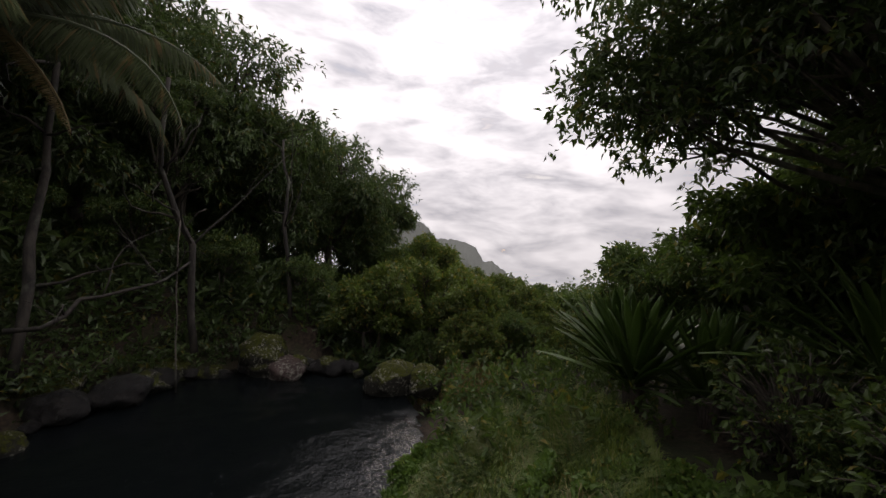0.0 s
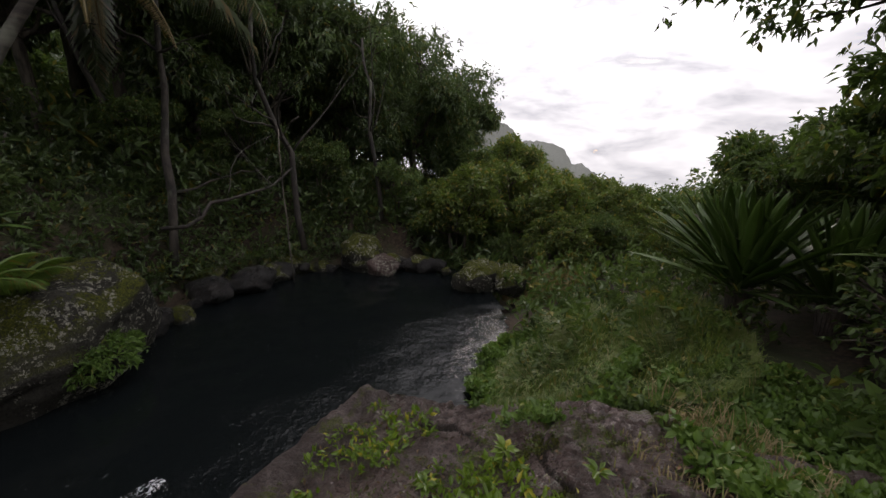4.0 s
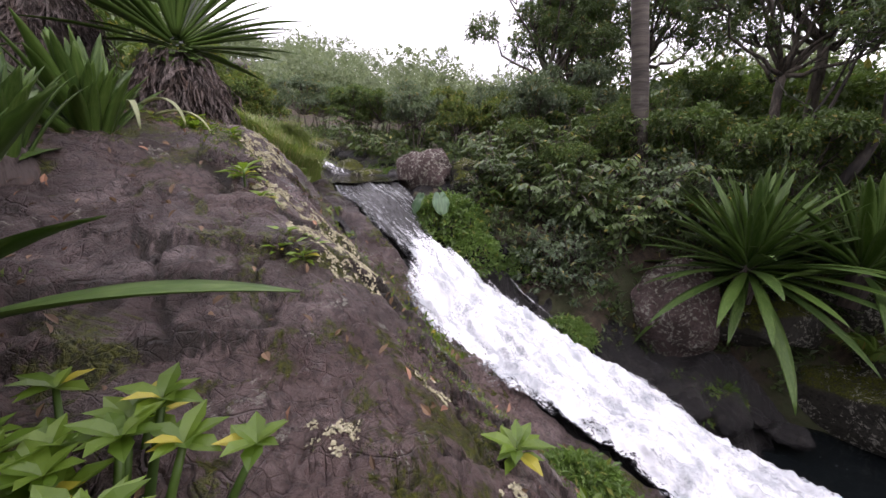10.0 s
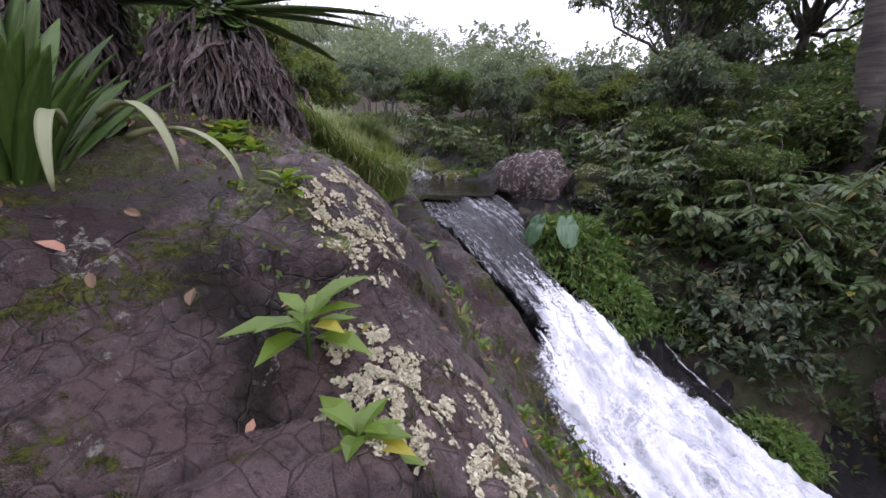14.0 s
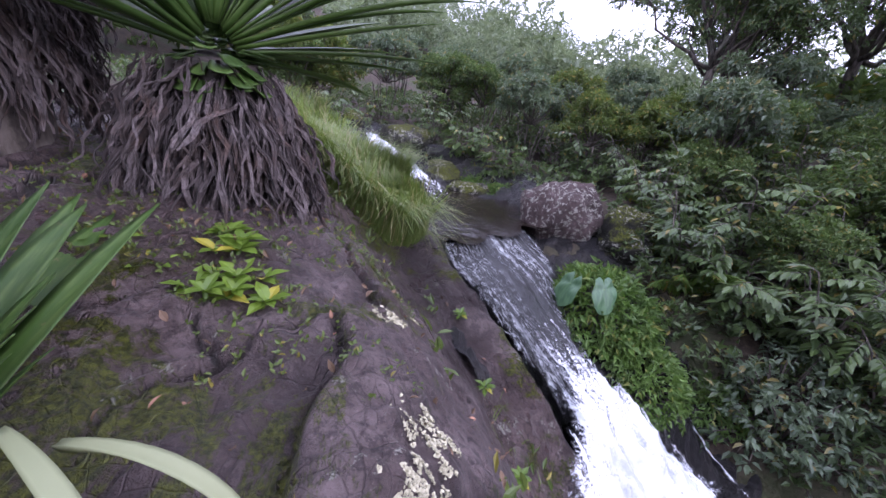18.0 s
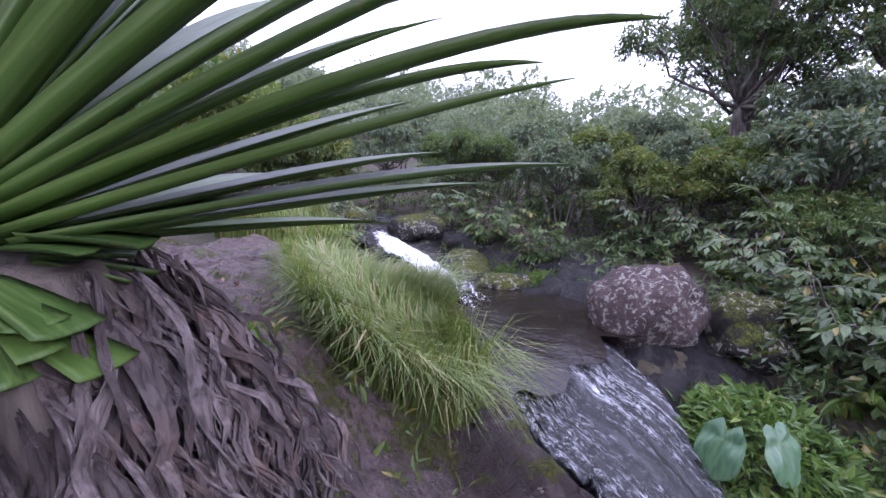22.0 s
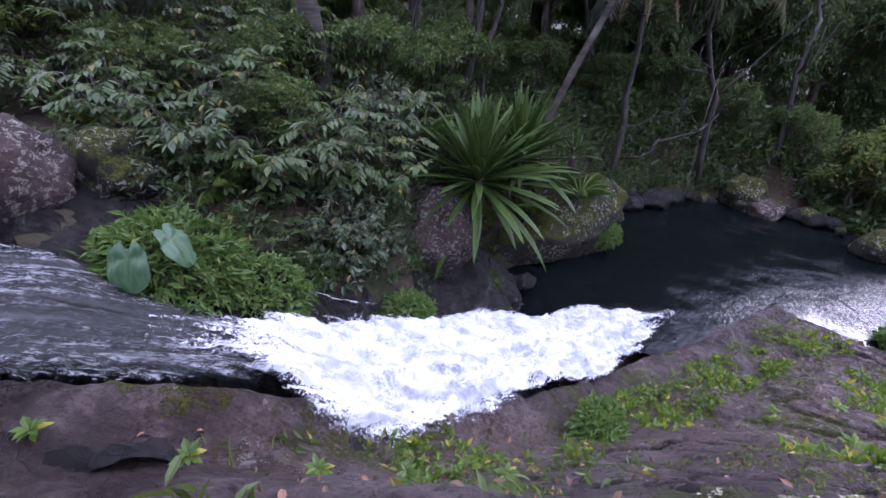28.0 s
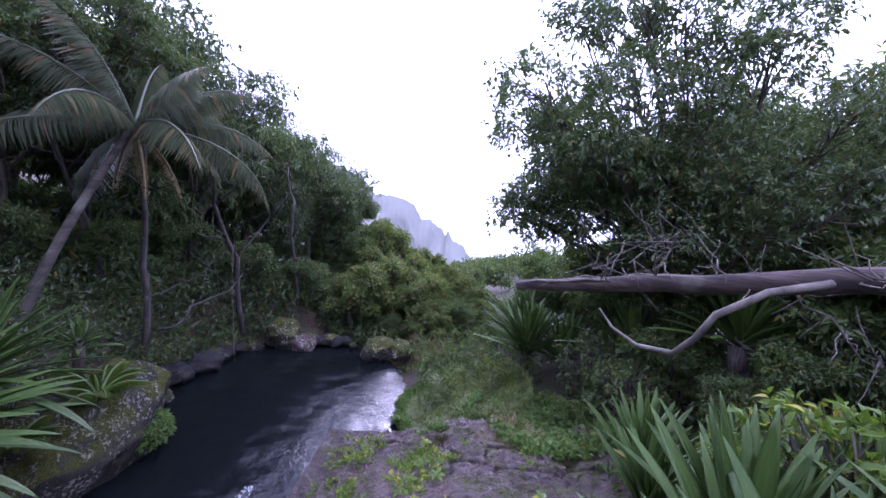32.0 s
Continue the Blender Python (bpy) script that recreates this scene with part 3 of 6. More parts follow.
def build_ground():
    g = np.concatenate([-np.geomspace(3200, 11, 46), np.linspace(-10, 14, 170), np.geomspace(15, 3200, 46)])
    X, Y = np.meshgrid(g, g, indexing="ij")
    Z = land_z(X, Y)
    P = np.stack([X, Y, Z], -1).reshape(-1, 3)
    P[:, 2] += 0.10 * fbm(P * np.array([1, 1, 0]), 0.8, 4, 3) - 0.05
    n = len(g)
    i = np.arange(n * n).reshape(n, n)
    F = np.stack([i[:-1, :-1], i[1:, :-1], i[1:, 1:], i[:-1, 1:]], -1).reshape(-1, 4)
    ob = new("ground", arrays_mesh("ground", P, F, MAT_SOIL, True))
    tagged(ob, "dark leaf-littered soil of the valley sides", "ground", kind="structure")


build_ground()


def block_pattern(U, V, cell, seed, stretch=1.0):
    """Irregular blocks over a sheet: the gap to the nearest joint (0 in it) and a number per block."""
    rng = np.random.default_rng(seed)
    U, V = U / cell, V / (cell * stretch)
    n, m = int(np.ptp(U)) + 4, int(np.ptp(V)) + 4
    u0, v0 = int(np.floor(U.min())) - 1, int(np.floor(V.min())) - 1
    px, py, tone = rng.random((n, m)), rng.random((n, m)), rng.random((n, m))
    iu, iv = np.floor(U).astype(int) - u0, np.floor(V).astype(int) - v0
    d1, d2, who = np.full(U.shape, 9.0), np.full(U.shape, 9.0), np.zeros(U.shape)
    for a in (-1, 0, 1):
        for b in (-1, 0, 1):
            p, q = np.clip(iu + a, 0, n - 1), np.clip(iv + b, 0, m - 1)
            d = np.hypot(U - (p + u0 + px[p, q]), V - (q + v0 + py[p, q]))
            near = d < d1
            d2 = np.where(near, d1, np.minimum(d2, d))
            who = np.where(near, tone[p, q], who)
            d1 = np.where(near, d, d1)
    return d2 - d1, who


def build_slab():
    S, C = np.meshgrid(np.linspace(-1.6, 5.9, 620), np.concatenate([np.linspace(0.28, 0.6, 16), np.linspace(0.612, 3.7, 250)]), indexing="ij")
    X, Y = xy(S, C)
    Z = slab_z(S, C)
    P = np.stack([X, Y, Z], -1).reshape(-1, 3)
    flat = P * np.array([1, 1, 0.6])
    big, fine = fbm(flat, 1.1, 4, 1), fbm(flat, 6.0, 4, 2)
    s_, c_ = S.reshape(-1), C.reshape(-1)
    # low ledges run across the slope
    ledge = (P[:, 1] - 0.6 * P[:, 0]) * 3.3 + 0.75 * big + 0.12 * fine
    step = ledge - np.floor(ledge)
    lower = smooth(s_, 1.5, 2.3) * (1 - smooth(s_, 3.6, 4.2)) * smooth(c_, 1.2, 1.7) * smooth(fbm(flat, 1.2, 3, 15), -0.35, 0.05)
    # weathered blocks with open joints, large and small
    wu, wv = s_ + 0.22 * big + 0.06 * fine, c_ + 0.2 * fbm(flat, 1.3, 4, 11) + 0.05 * fine
    gap, who = block_pattern(wu, wv, 0.5, 5, 1.25)
    gap2, who2 = block_pattern(wu * 1.0 + 3.3, wv + 1.7, 0.19, 6)
    where = smooth(fbm(flat, 0.9, 3, 12), -0.5, 0.05)
    inner = smooth(c_, 0.75, 1.15)
    joint = (1 - smooth(gap, 0.0, 0.05)) * where * inner
    joint2 = (1 - smooth(gap2, 0.0, 0.10)) * smooth(fbm(flat, 1.4, 3, 13), -0.3, 0.15) * inner
    P[:, 2] += 0.055 * big + 0.028 * fine + 0.013 * fbm(flat, 17.0, 4, 9) + 0.045 * (smooth(step, 0.0, 0.06) - step) * lower
    P[:, 2] += inner * (0.045 * (who - 0.5) + 0.012 * (who2 - 0.5)) - 0.03 * joint - 0.014 * joint2
    P[:, 2] -= 0.5 * smooth(-c_, -0.42, -0.28)
    a, b = S.shape
    i = np.arange(a * b).reshape(a, b)
    F = np.stack([i[:-1, :-1], i[:-1, 1:], i[1:, 1:], i[1:, :-1]], -1).reshape(-1, 4)
    me = arrays_mesh("rock_slab", P, F, MAT_SLAB, True)
    soil = np.clip(joint * 0.9 + joint2 * 0.5 + (1 - smooth(np.abs(step - 0.03), 0.0, 0.08)) * lower, 0, 1)
    me.attributes.new("seam", "FLOAT", "POINT").data.foreach_set("value", soil.astype(np.float32))
    tagged(new("rock_slab", me), "sloping brown basalt slab with moss and pale lichen beside the cascade", "rock", kind="structure")


build_slab()


def build_bed():
    S, C = np.meshgrid(np.linspace(-3.8, 4.6, 300), np.linspace(-1.25, 0.75, 70), indexing="ij")
    C = C * interp(S, [-3.8, -1.7, -0.9], [0.3, 0.55, 1.0])
    X, Y = xy(S, C)
    Z = bed_z(S) - 0.10 + 0.22 * smooth(-C, 0.45, 1.0) + 0.25 * smooth(-C, 1.0, 1.5) + 0.1 * smooth(C, 0.35, 0.7) - 0.45 * smooth(S, 2.9, 4.2)
    P = np.stack([X, Y, Z], -1).reshape(-1, 3)
    P[:, 2] += 0.14 * fbm(P, 2.0, 5, 5) + 0.05 * np.abs(fbm(P, 7.0, 4, 6))
    a, b = S.shape
    i = np.arange(a * b).reshape(a, b)
    F = np.stack([i[:-1, :-1], i[:-1, 1:], i[1:, 1:], i[1:, :-1]], -1).reshape(-1, 4)
    ob = new("stream_bed", arrays_mesh("stream_bed", P, F, MAT_WET, True))
    tagged(ob, "wet black basalt of the stream bed", "rock", kind="structure")


build_bed()


def build_water():
    # lower pool
    X, Y = np.meshgrid(np.linspace(-0.4, 6.2, 130), np.linspace(-1.6, 4.4, 120), indexing="ij")
    P = np.stack([X, Y, 0 * X], -1).reshape(-1, 3)
    P[:, 2] = 0.008 * fbm(P, 5.0, 3, 8)
    i = np.arange(130 * 120).reshape(130, 120)
    F = np.stack([i[:-1, :-1], i[1:, :-1], i[1:, 1:], i[:-1, 1:]], -1).reshape(-1, 4)
    F = F[pool_inside(P[F[:, 0], 0], P[F[:, 0], 1]) < 1.2]
    tagged(new("pool_water", arrays_mesh("pool_water", P, F, MAT_WATER, True)), "dark still pool water with drifting foam flecks", "water", kind="structure")
    # upper pool
    S, C = np.meshgrid(np.linspace(-1.8, 0.06, 30), np.linspace(-0.95, 0.64, 30), indexing="ij")
    ragged = 0.16 * fbm(np.stack([C * 3.0, 0 * C, 0 * C], -1).reshape(-1, 3), 1.5, 4, 21).reshape(C.shape)
    S = S + ragged * smooth(S, -0.7, 0.06)
    x, y = xy(S, C)
    P = np.stack([x, y, 1.76 + 0 * x], -1).reshape(-1, 3)
    P[:, 2] += 0.006 * fbm(P, 6.0, 3, 4)
    i = np.arange(900).reshape(30, 30)
    F = np.stack([i[:-1, :-1], i[:-1, 1:], i[1:, 1:], i[1:, :-1]], -1).reshape(-1, 4)
    tagged(new("upper_pool_water", arrays_mesh("upper_pool_water", P, F, MAT_BROWNWATER, True)), "smooth dark water above the cascade lip", "water", kind="structure")


build_water()


def ribbon(name, s0, s1, ns, nc, centre, half, lift, rough, material, label, seed):
    """Running water between two edges that follow the bed."""
    t = np.linspace(0, 1, ns)
    S = s0 + (s1 - s0) * t
    S, U = np.meshgrid(S, np.linspace(-1, 1, nc), indexing="ij")
    edge = 0.11 * np.array([noise.noise(Vector((s * 1.7, seed, u * 0.2))) for s, u in zip(S.ravel(), U.ravel())]).reshape(S.shape)
    C = centre(S) + U * half(S) + edge
    X, Y = xy(S, C)
    Z = bed_z(S) + lift(S) * (1 - 0.55 * U ** 2)
    P = np.stack([X, Y, Z], -1).reshape(-1, 3)
    q = np.stack([S * 0.9, C * 4.5, 0 * S], -1).reshape(-1, 3)
    P[:, 2] += rough(S).reshape(-1) * (fbm(q, 1.6, 5, seed) * 0.55 + 0.3 * fbm(P, 16.0, 4, seed + 1))
    i = np.arange(ns * nc).reshape(ns, nc)
    F = np.stack([i[:-1, :-1], i[:-1, 1:], i[1:, 1:], i[1:, :-1]], -1).reshape(-1, 4)
    me = arrays_mesh(name, P, F, material, True)
    uv = me.uv_layers.new(name="flow")
    flow = np.stack([S, C], -1).reshape(-1, 2)[F.reshape(-1)]
    uv.data.foreach_set("uv", flow.astype(np.float32).ravel())
    end = smooth(S, s1 - 1.1, s1) * 0.85 + smooth(-S, -(s0 + min(0.9, (s1 - s0) * 0.3)), -s0) * 0.8
    rim = np.clip(np.abs(U) ** 3 * 1.25 + end, 0, 1.3).reshape(-1)
    me.attributes.new("edge", "FLOAT", "POINT").data.foreach_set("value", rim.astype(np.float32))
    return tagged(new(name, me), label, "water", kind="structure")


ribbon("cascade_lip_water", -0.3, 1.35, 90, 40, lambda s: interp(s, [-0.3, 0.2, 0.6, 1.35], [-0.08, -0.05, 0.09, 0.12]), lambda s: interp(s, [-0.3, 0.0, 0.3, 0.6, 1.0, 1.4], [0.5, 0.52, 0.46, 0.34, 0.33, 0.4]), lambda s: interp(s, [-0.3, 0.05, 0.3], [0.01, 0.06, 0.07]),
       lambda s: interp(s, [-0.25, 0.15, 0.4], [0.0, 0.012, 0.035]), MAT_SHEET, "thin streaked water sliding over the dark lip of the cascade", 2)
ribbon("cascade_white_water", 0.7, 4.7, 300, 80, lambda s: interp(s, [0.75, 1.05, 1.25, 1.6, 2.0, 2.4, 3.0, 3.7, 4.4], [0.12, 0.13, 0.16, 0.1, 0.08, 0.02, 0.0, 0.01, 0.05]), lambda s: interp(s, [0.75, 1.0, 1.25, 1.6, 2.0, 2.4, 3.0, 3.7, 4.4], [0.26, 0.3, 0.52, 0.57, 0.57, 0.55, 0.49, 0.38, 0.18]),
       lambda s: interp(s, [0.8, 1.1, 2.4, 4.0, 5.0], [0.08, 0.15, 0.2, 0.12, 0.03]), lambda s: interp(s, [0.8, 1.4, 4, 4.8], [0.03, 0.11, 0.11, 0.04]), MAT_FOAM, "foaming white cascade down the rock chute", 6)
ribbon("upper_fall_water", -2.2, -0.8, 110, 34, lambda s: interp(s, [-2.5, -1.65, -0.7], [0.3, 0.18, -0.05]), lambda s: interp(s, [-2.5, -1.7, -0.7], [0.12, 0.14, 0.3]), lambda s: interp(s, [-2.5, -0.7], [0.1, 0.05]),
       lambda s: 0.06 + 0 * s, MAT_FOAM, "small white fall that feeds the upper pool", 9)
ribbon("side_trickle_water", 1.3, 2.0, 60, 14, lambda s: -0.68 + 0.1 * (s - 1.3), lambda s: 0.035 + 0.02 * (s - 1.3), lambda s: 0.05 + 0 * s, lambda s: 0.05 + 0 * s, MAT_FOAM, "thin white trickle beside the cascade", 12)
ribbon("side_trickle_water", 2.45, 3.35, 60, 14, lambda s: interp(s, [2.45, 2.9, 3.35], [-1.0, -0.92, -1.02]), lambda s: 0.03 + 0.04 * (s - 2.45), lambda s: 0.05 + 0 * s, lambda s: 0.05 + 0 * s, MAT_FOAM, "thin white trickle under the creeper cushion", 14)


def land(x, y):
    """Height of the land at one spot, the slab counted in."""
    s, c = sc(x, y)
    if 0.5 < c < 3.6 and -1.5 < s < 5.7:
        return float(slab_z(s, c))
    return float(land_z(x, y))


# ---- mountain and sea ----
def build_mountain():
    az = np.radians(np.linspace(-14, 30, 340))  # from the line to the sea, to the left
    line = np.arctan2(-1920, 2310)
    deg_ = np.degrees(az)
    crest = interp(deg_, [-14, -8, -1.7, 0.0, 2.4, 4.5, 5.7, 7.4, 7.9, 8.2, 8.6, 9.4, 11.1, 12.3, 13.3, 14.4, 15.7, 19.2, 21.2, 24, 30],
                   [-400, -345, -283, -262, -220, -168, -126, -112, -90, -72, -96, -63, -42, -47, -1, 20, 31, 33, 83, 110, 170])
    crest = crest + 9 * np.array([noise.fractal(Vector((a * 1.1, 3.3, 0)), 1.0, 2.2, 4) for a in deg_])
    rows = np.linspace(0, 1, 60)
    A, R = np.meshgrid(az, rows, indexing="ij")
    dist = 1450 + 420 * (R - 1)
    K = crest[:, None]
    base = -600.0
    Z = base + (K - base) * R ** 1.25
    P = np.stack([np.cos(line + A) * dist, np.sin(line + A) * dist, Z], -1).reshape(-1, 3)
    gully = fbm(P * np.array([1, 1, 0.35]), 0.011, 5, 2)
    out = gully * 45 * (1 - np.abs(2 * R.reshape(-1) - 1) ** 4)
    P[:, 0] += np.cos(line) * out
    P[:, 1] += np.sin(line) * out
    a, b = A.shape
    i = np.arange(a * b).reshape(a, b)
    F = np.stack([i[:-1, :-1], i[1:, :-1], i[1:, 1:], i[:-1, 1:]], -1).reshape(-1, 4)
    # the ridge looks hazy only through the pale colours of MAT_CLIFF
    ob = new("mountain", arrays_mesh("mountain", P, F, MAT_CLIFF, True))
    tagged(ob, "jagged mountain ridge falling towards the sea, haze painted into its grey", "mountain", kind="structure")


build_mountain()


# ---- rocks ----
def boulder(name, at, size, material, label, seed, turn=0.0, rough=0.12, group="boulders by the stream", fine=5):
    bm = bmesh.new()
    bmesh.ops.create_icosphere(bm, subdivisions=fine, radius=1.0)
    off = Vector((seed * 3.7, seed * 1.3, seed * 2.1))
    for v in bm.verts:
        d = v.co.normalized()
        k = 1 + rough * 2.2 * noise.fractal(d * 1.15 + off, 1.0, 2.0, 3) + rough * 0.35 * noise.fractal(d * 5 + off, 1.0, 2.0, 4)
        p = d * k
        # broken flat faces
        for j in range(5):
            nrm = Vector((math.sin(seed + j * 2.4), math.cos(seed * 1.7 + j * 1.9), 0.5 * math.sin(seed * 0.7 + j * 3.1))).normalized()
            over = p.dot(nrm) - 0.86
            if over > 0:
                p = p - nrm * over * 0.75
        v.co = (p.x * size[0], p.y * size[1], p.z * size[2])
    for f in bm.faces:
        f.smooth = True
    me = bpy.data.meshes.new(name)
    bm.to_mesh(me)
    bm.free()
    me.materials.append(material)
    ob = new(name, me)
    ob.matrix_basis = pose(*at, 0, 0, turn)
    return tagged(ob, label, "boulder", group)


boulder("boulder", (-1.83, 5.27, 1.86), (0.33, 0.3, 0.26), MAT_BOULDER, "round pinkish-brown boulder spotted with pale lichen above the lip", 1.0, 20)
boulder("boulder", (-1.3, 5.2, 1.72), (0.3, 0.27, 0.27), MAT_MOSSROCK, "low dark boulder with moss beside the round one", 2.2, 10)
boulder("boulder", (0.62, 4.12, 0.7), (0.36, 0.36, 0.52), MAT_BOULDER, "upright brown boulder under the agave on the far bank", 3.1, 30)
boulder("boulder", (1.2, 4.05, 0.78), (0.5, 0.4, 0.26), MAT_MOSSROCK, "dark boulder wedged between two larger ones over a hollow", 4.5, -20)
boulder("boulder", (2.5, 3.36, 0.28), (1.12, 0.62, 0.62), MAT_MOSSROCK, "large mossy boulder overhanging the pool, tufted with fern", 5.3, -28, 0.14)
boulder("boulder", (2.1, 4.1, 0.95), (0.6, 0.5, 0.5), MAT_MOSSROCK, "shaded boulder at the foot of the forest", 6.4, 0)
boulder("boulder", (5.15, 0.75, 0.05), (0.33, 0.25, 0.2), MAT_BOULDER, "pale rounded boulder at the far shore of the pool", 7.2, 15)
boulder("boulder", (5.35, 1.0, 0.15), (0.4, 0.3, 0.3), MAT_MOSSROCK, "dark rounded boulder behind the pale one", 8.8, 40)
boulder("boulder", (4.35, -0.5, 0.1), (0.42, 0.3, 0.22), MAT_MOSSROCK, "broad low boulder at the outlet of the pool", 9.1, -50)
boulder("boulder", (4.15, -0.85, 0.12), (0.25, 0.22, 0.2), MAT_MOSSROCK, "small boulder at the outlet of the pool", 10.6, 0)
boulder("boulder", (4.65, 2.9, 0.12), (0.4, 0.3, 0.22), MAT_MOSSROCK, "dark mossy boulder on the shaded shore", 11.7, 25)
boulder("boulder", (5.3, 2.1, 0.05), (0.3, 0.3, 0.2), MAT_MOSSROCK, "dark boulder on the shaded shore", 12.1, 60)
boulder("boulder", (-0.2, 4.75, 0.95), (0.5, 0.4, 0.4), MAT_MOSSROCK, "dark boulder among the shrubs of the far bank", 13.3, 60)


rng_b = np.random.default_rng(19)
for i in range(26):
    g = radians(-28 + 150 * (i + 0.5 * rng_b.random()) / 26)
    u, v = 2.15 * (0.96 + 0.13 * rng_b.random()) * math.cos(g), 1.5 * (0.96 + 0.13 * rng_b.random()) * math.sin(g)
    x, y = 3.25 + 0.9 * u + 0.436 * v, 1.35 - 0.436 * u + 0.9 * v
    k = 0.07 + 0.15 * rng_b.random() ** 1.5
    boulder("boulder", (x, y, 0.02 + 0.1 * rng_b.random()), (k * 1.3, k, k * 0.75), MAT_WET if i % 3 else MAT_MOSSROCK, "dark damp rock on the shaded shore of the pool", 40.0 + i * 1.7, 70 * i, group="shore rocks", fine=4)
for i, (x, y, z, k) in enumerate([(-2.75, 5.95, 1.72, 0.2), (-2.5, 5.75, 1.7, 0.13), (-3.15, 6.3, 1.8, 0.26), (-3.45, 5.75, 1.74, 0.16), (-3.75, 6.75, 2.1, 0.28), (-2.3, 6.0, 1.74, 0.2), (-4.5, 6.55, 2.2, 0.25), (-3.2, 6.75, 1.95, 0.25)]):
    boulder("boulder", (x, y, z), (k * 1.3, k, k * 0.6), MAT_WET if i % 2 else MAT_MOSSROCK, "wet dark rock beside the small upper fall", 90.0 + i * 2.3, 50 * i, group="rocks of the upper stream", fine=4)


rng_r = np.random.default_rng(23)
for i in range(14):
    g = 1.0 + 2.6 * i / 13
    c = -0.72 - 0.3 * rng_r.random()
    x, y = xy(g, c)
    k = 0.08 + 0.13 * rng_r.random()
    boulder("boulder", (float(x), float(y), float(bed_z(g)) - 0.02), (k * 1.3, k, k * 0.7), MAT_WET, "wet black rock at the foot of the far bank", 120.0 + i * 1.9, 40 * i, group="wet rocks beside the cascade", fine=4)


# ---- agaves ----
def agave_leaf_mesh(name, length, width, bend, seed, material=None, whole=1.0):
    """One sword leaf along +x, channelled, with a keel and a spine tip; it bends down by its own weight."""
    rng = np.random.default_rng(seed)
    ns, verts, faces = 14, [], []
    twist = rng.normal(0, 0.12)
    side = rng.normal(0, 0.05)
    x = z = 0.0
    ang = 0.0
    step = length * whole / (ns - 1)
    for i in range(ns):
        t = i / (ns - 1) * whole
        w = width * 0.5 * (0.42 + 0.58 * min(1, t / 0.42) ** 0.8) * (1 - max(0, (t - 0.55) / 0.45) ** 1.9) + 0.002
        thick = 0.009 * (1 - t) ** 1.3 + 0.0015
        a = twist * t
        for u, up in ((-1, 0.26), (-0.5, 0.07), (0, 0.0), (0.5, 0.07), (1, 0.26), (0.4, -0.0), (-0.4, -0.0)):
            below = -thick if abs(u) == 0.4 else 0.0
            yy, zz = u * w, up * w * 0.75 + below
            yy, zz = yy * math.cos(a) - zz * math.sin(a), yy * math.sin(a) + zz * math.cos(a)
            verts.append((x - zz * math.sin(ang), yy + side * length * t * t, z + zz * math.cos(ang)))
        ang -= bend * (0.3 + 1.4 * t) / (ns - 1)
        x += step * math.cos(ang)
        z += step * math.sin(ang)
    for i in range(ns - 1):
        for k in range(7):
            q = (k + 1) % 7
            faces.append((i * 7 + k, i * 7 + q, (i + 1) * 7 + q, (i + 1) * 7 + k))
    faces.append(tuple(range(6, -1, -1)))
    faces.append(tuple((ns - 1) * 7 + k for k in range(7)))
    return mesh_from(name, verts, faces, material or MAT_AGAVE)


def agave(at, length, width, count, label, seed, tilt=(0, 0), low=-25, high=85, droop=0.5, trunk=0.0, group="agaves", avoid=None):
    """A rosette: every leaf a part, steep in the heart and drooping at the rim."""
    rng = np.random.default_rng(seed)
    root = thing("agave", at, label, "agave", group)
    root.rotation_euler = (radians(tilt[0]), radians(tilt[1]), 0)
    kinds = [agave_leaf_mesh("agave_leaf", length * (0.72 + 0.06 * k), width * (0.9 + 0.04 * (k % 3)), droop * (0.4 + 0.2 * k), seed * 10 + k) for k in range(6)]
    heart = tubes_mesh("agave_heart", [([(0, 0, -0.3), (0, 0, -0.05), (0, 0, 0.14)], [width * 0.7, width * 0.95, width * 0.25])], MAT_DRY, 10)
    part("heart", heart, root, "dry leaf bases of the rosette")
    for i in range(count):
        t = (i + 0.5) / count
        lift = low + (high - low) * t ** 0.8 + rng.normal(0, 5)
        spin = i * 137.5 + rng.normal(0, 7)
        k = min(5, int((1 - t) * 6))
        size = 0.78 + 0.3 * rng.random()
        if avoid and avoid[0] < (spin + 180) % 360 - 180 < avoid[1]:
            lift, size = max(lift, 62 + 8 * rng.random()), size * 0.62
        m = Matrix.Rotation(radians(spin), 4, "Z") @ Matrix.Translation((width * 0.5 * (1 - t), 0, 0.12 * t - 0.05)) @ Matrix.Rotation(radians(-lift), 4, "Y") @ Matrix.Scale(size, 4)
        part("leaf", kinds[k], root, m=m)
    return root


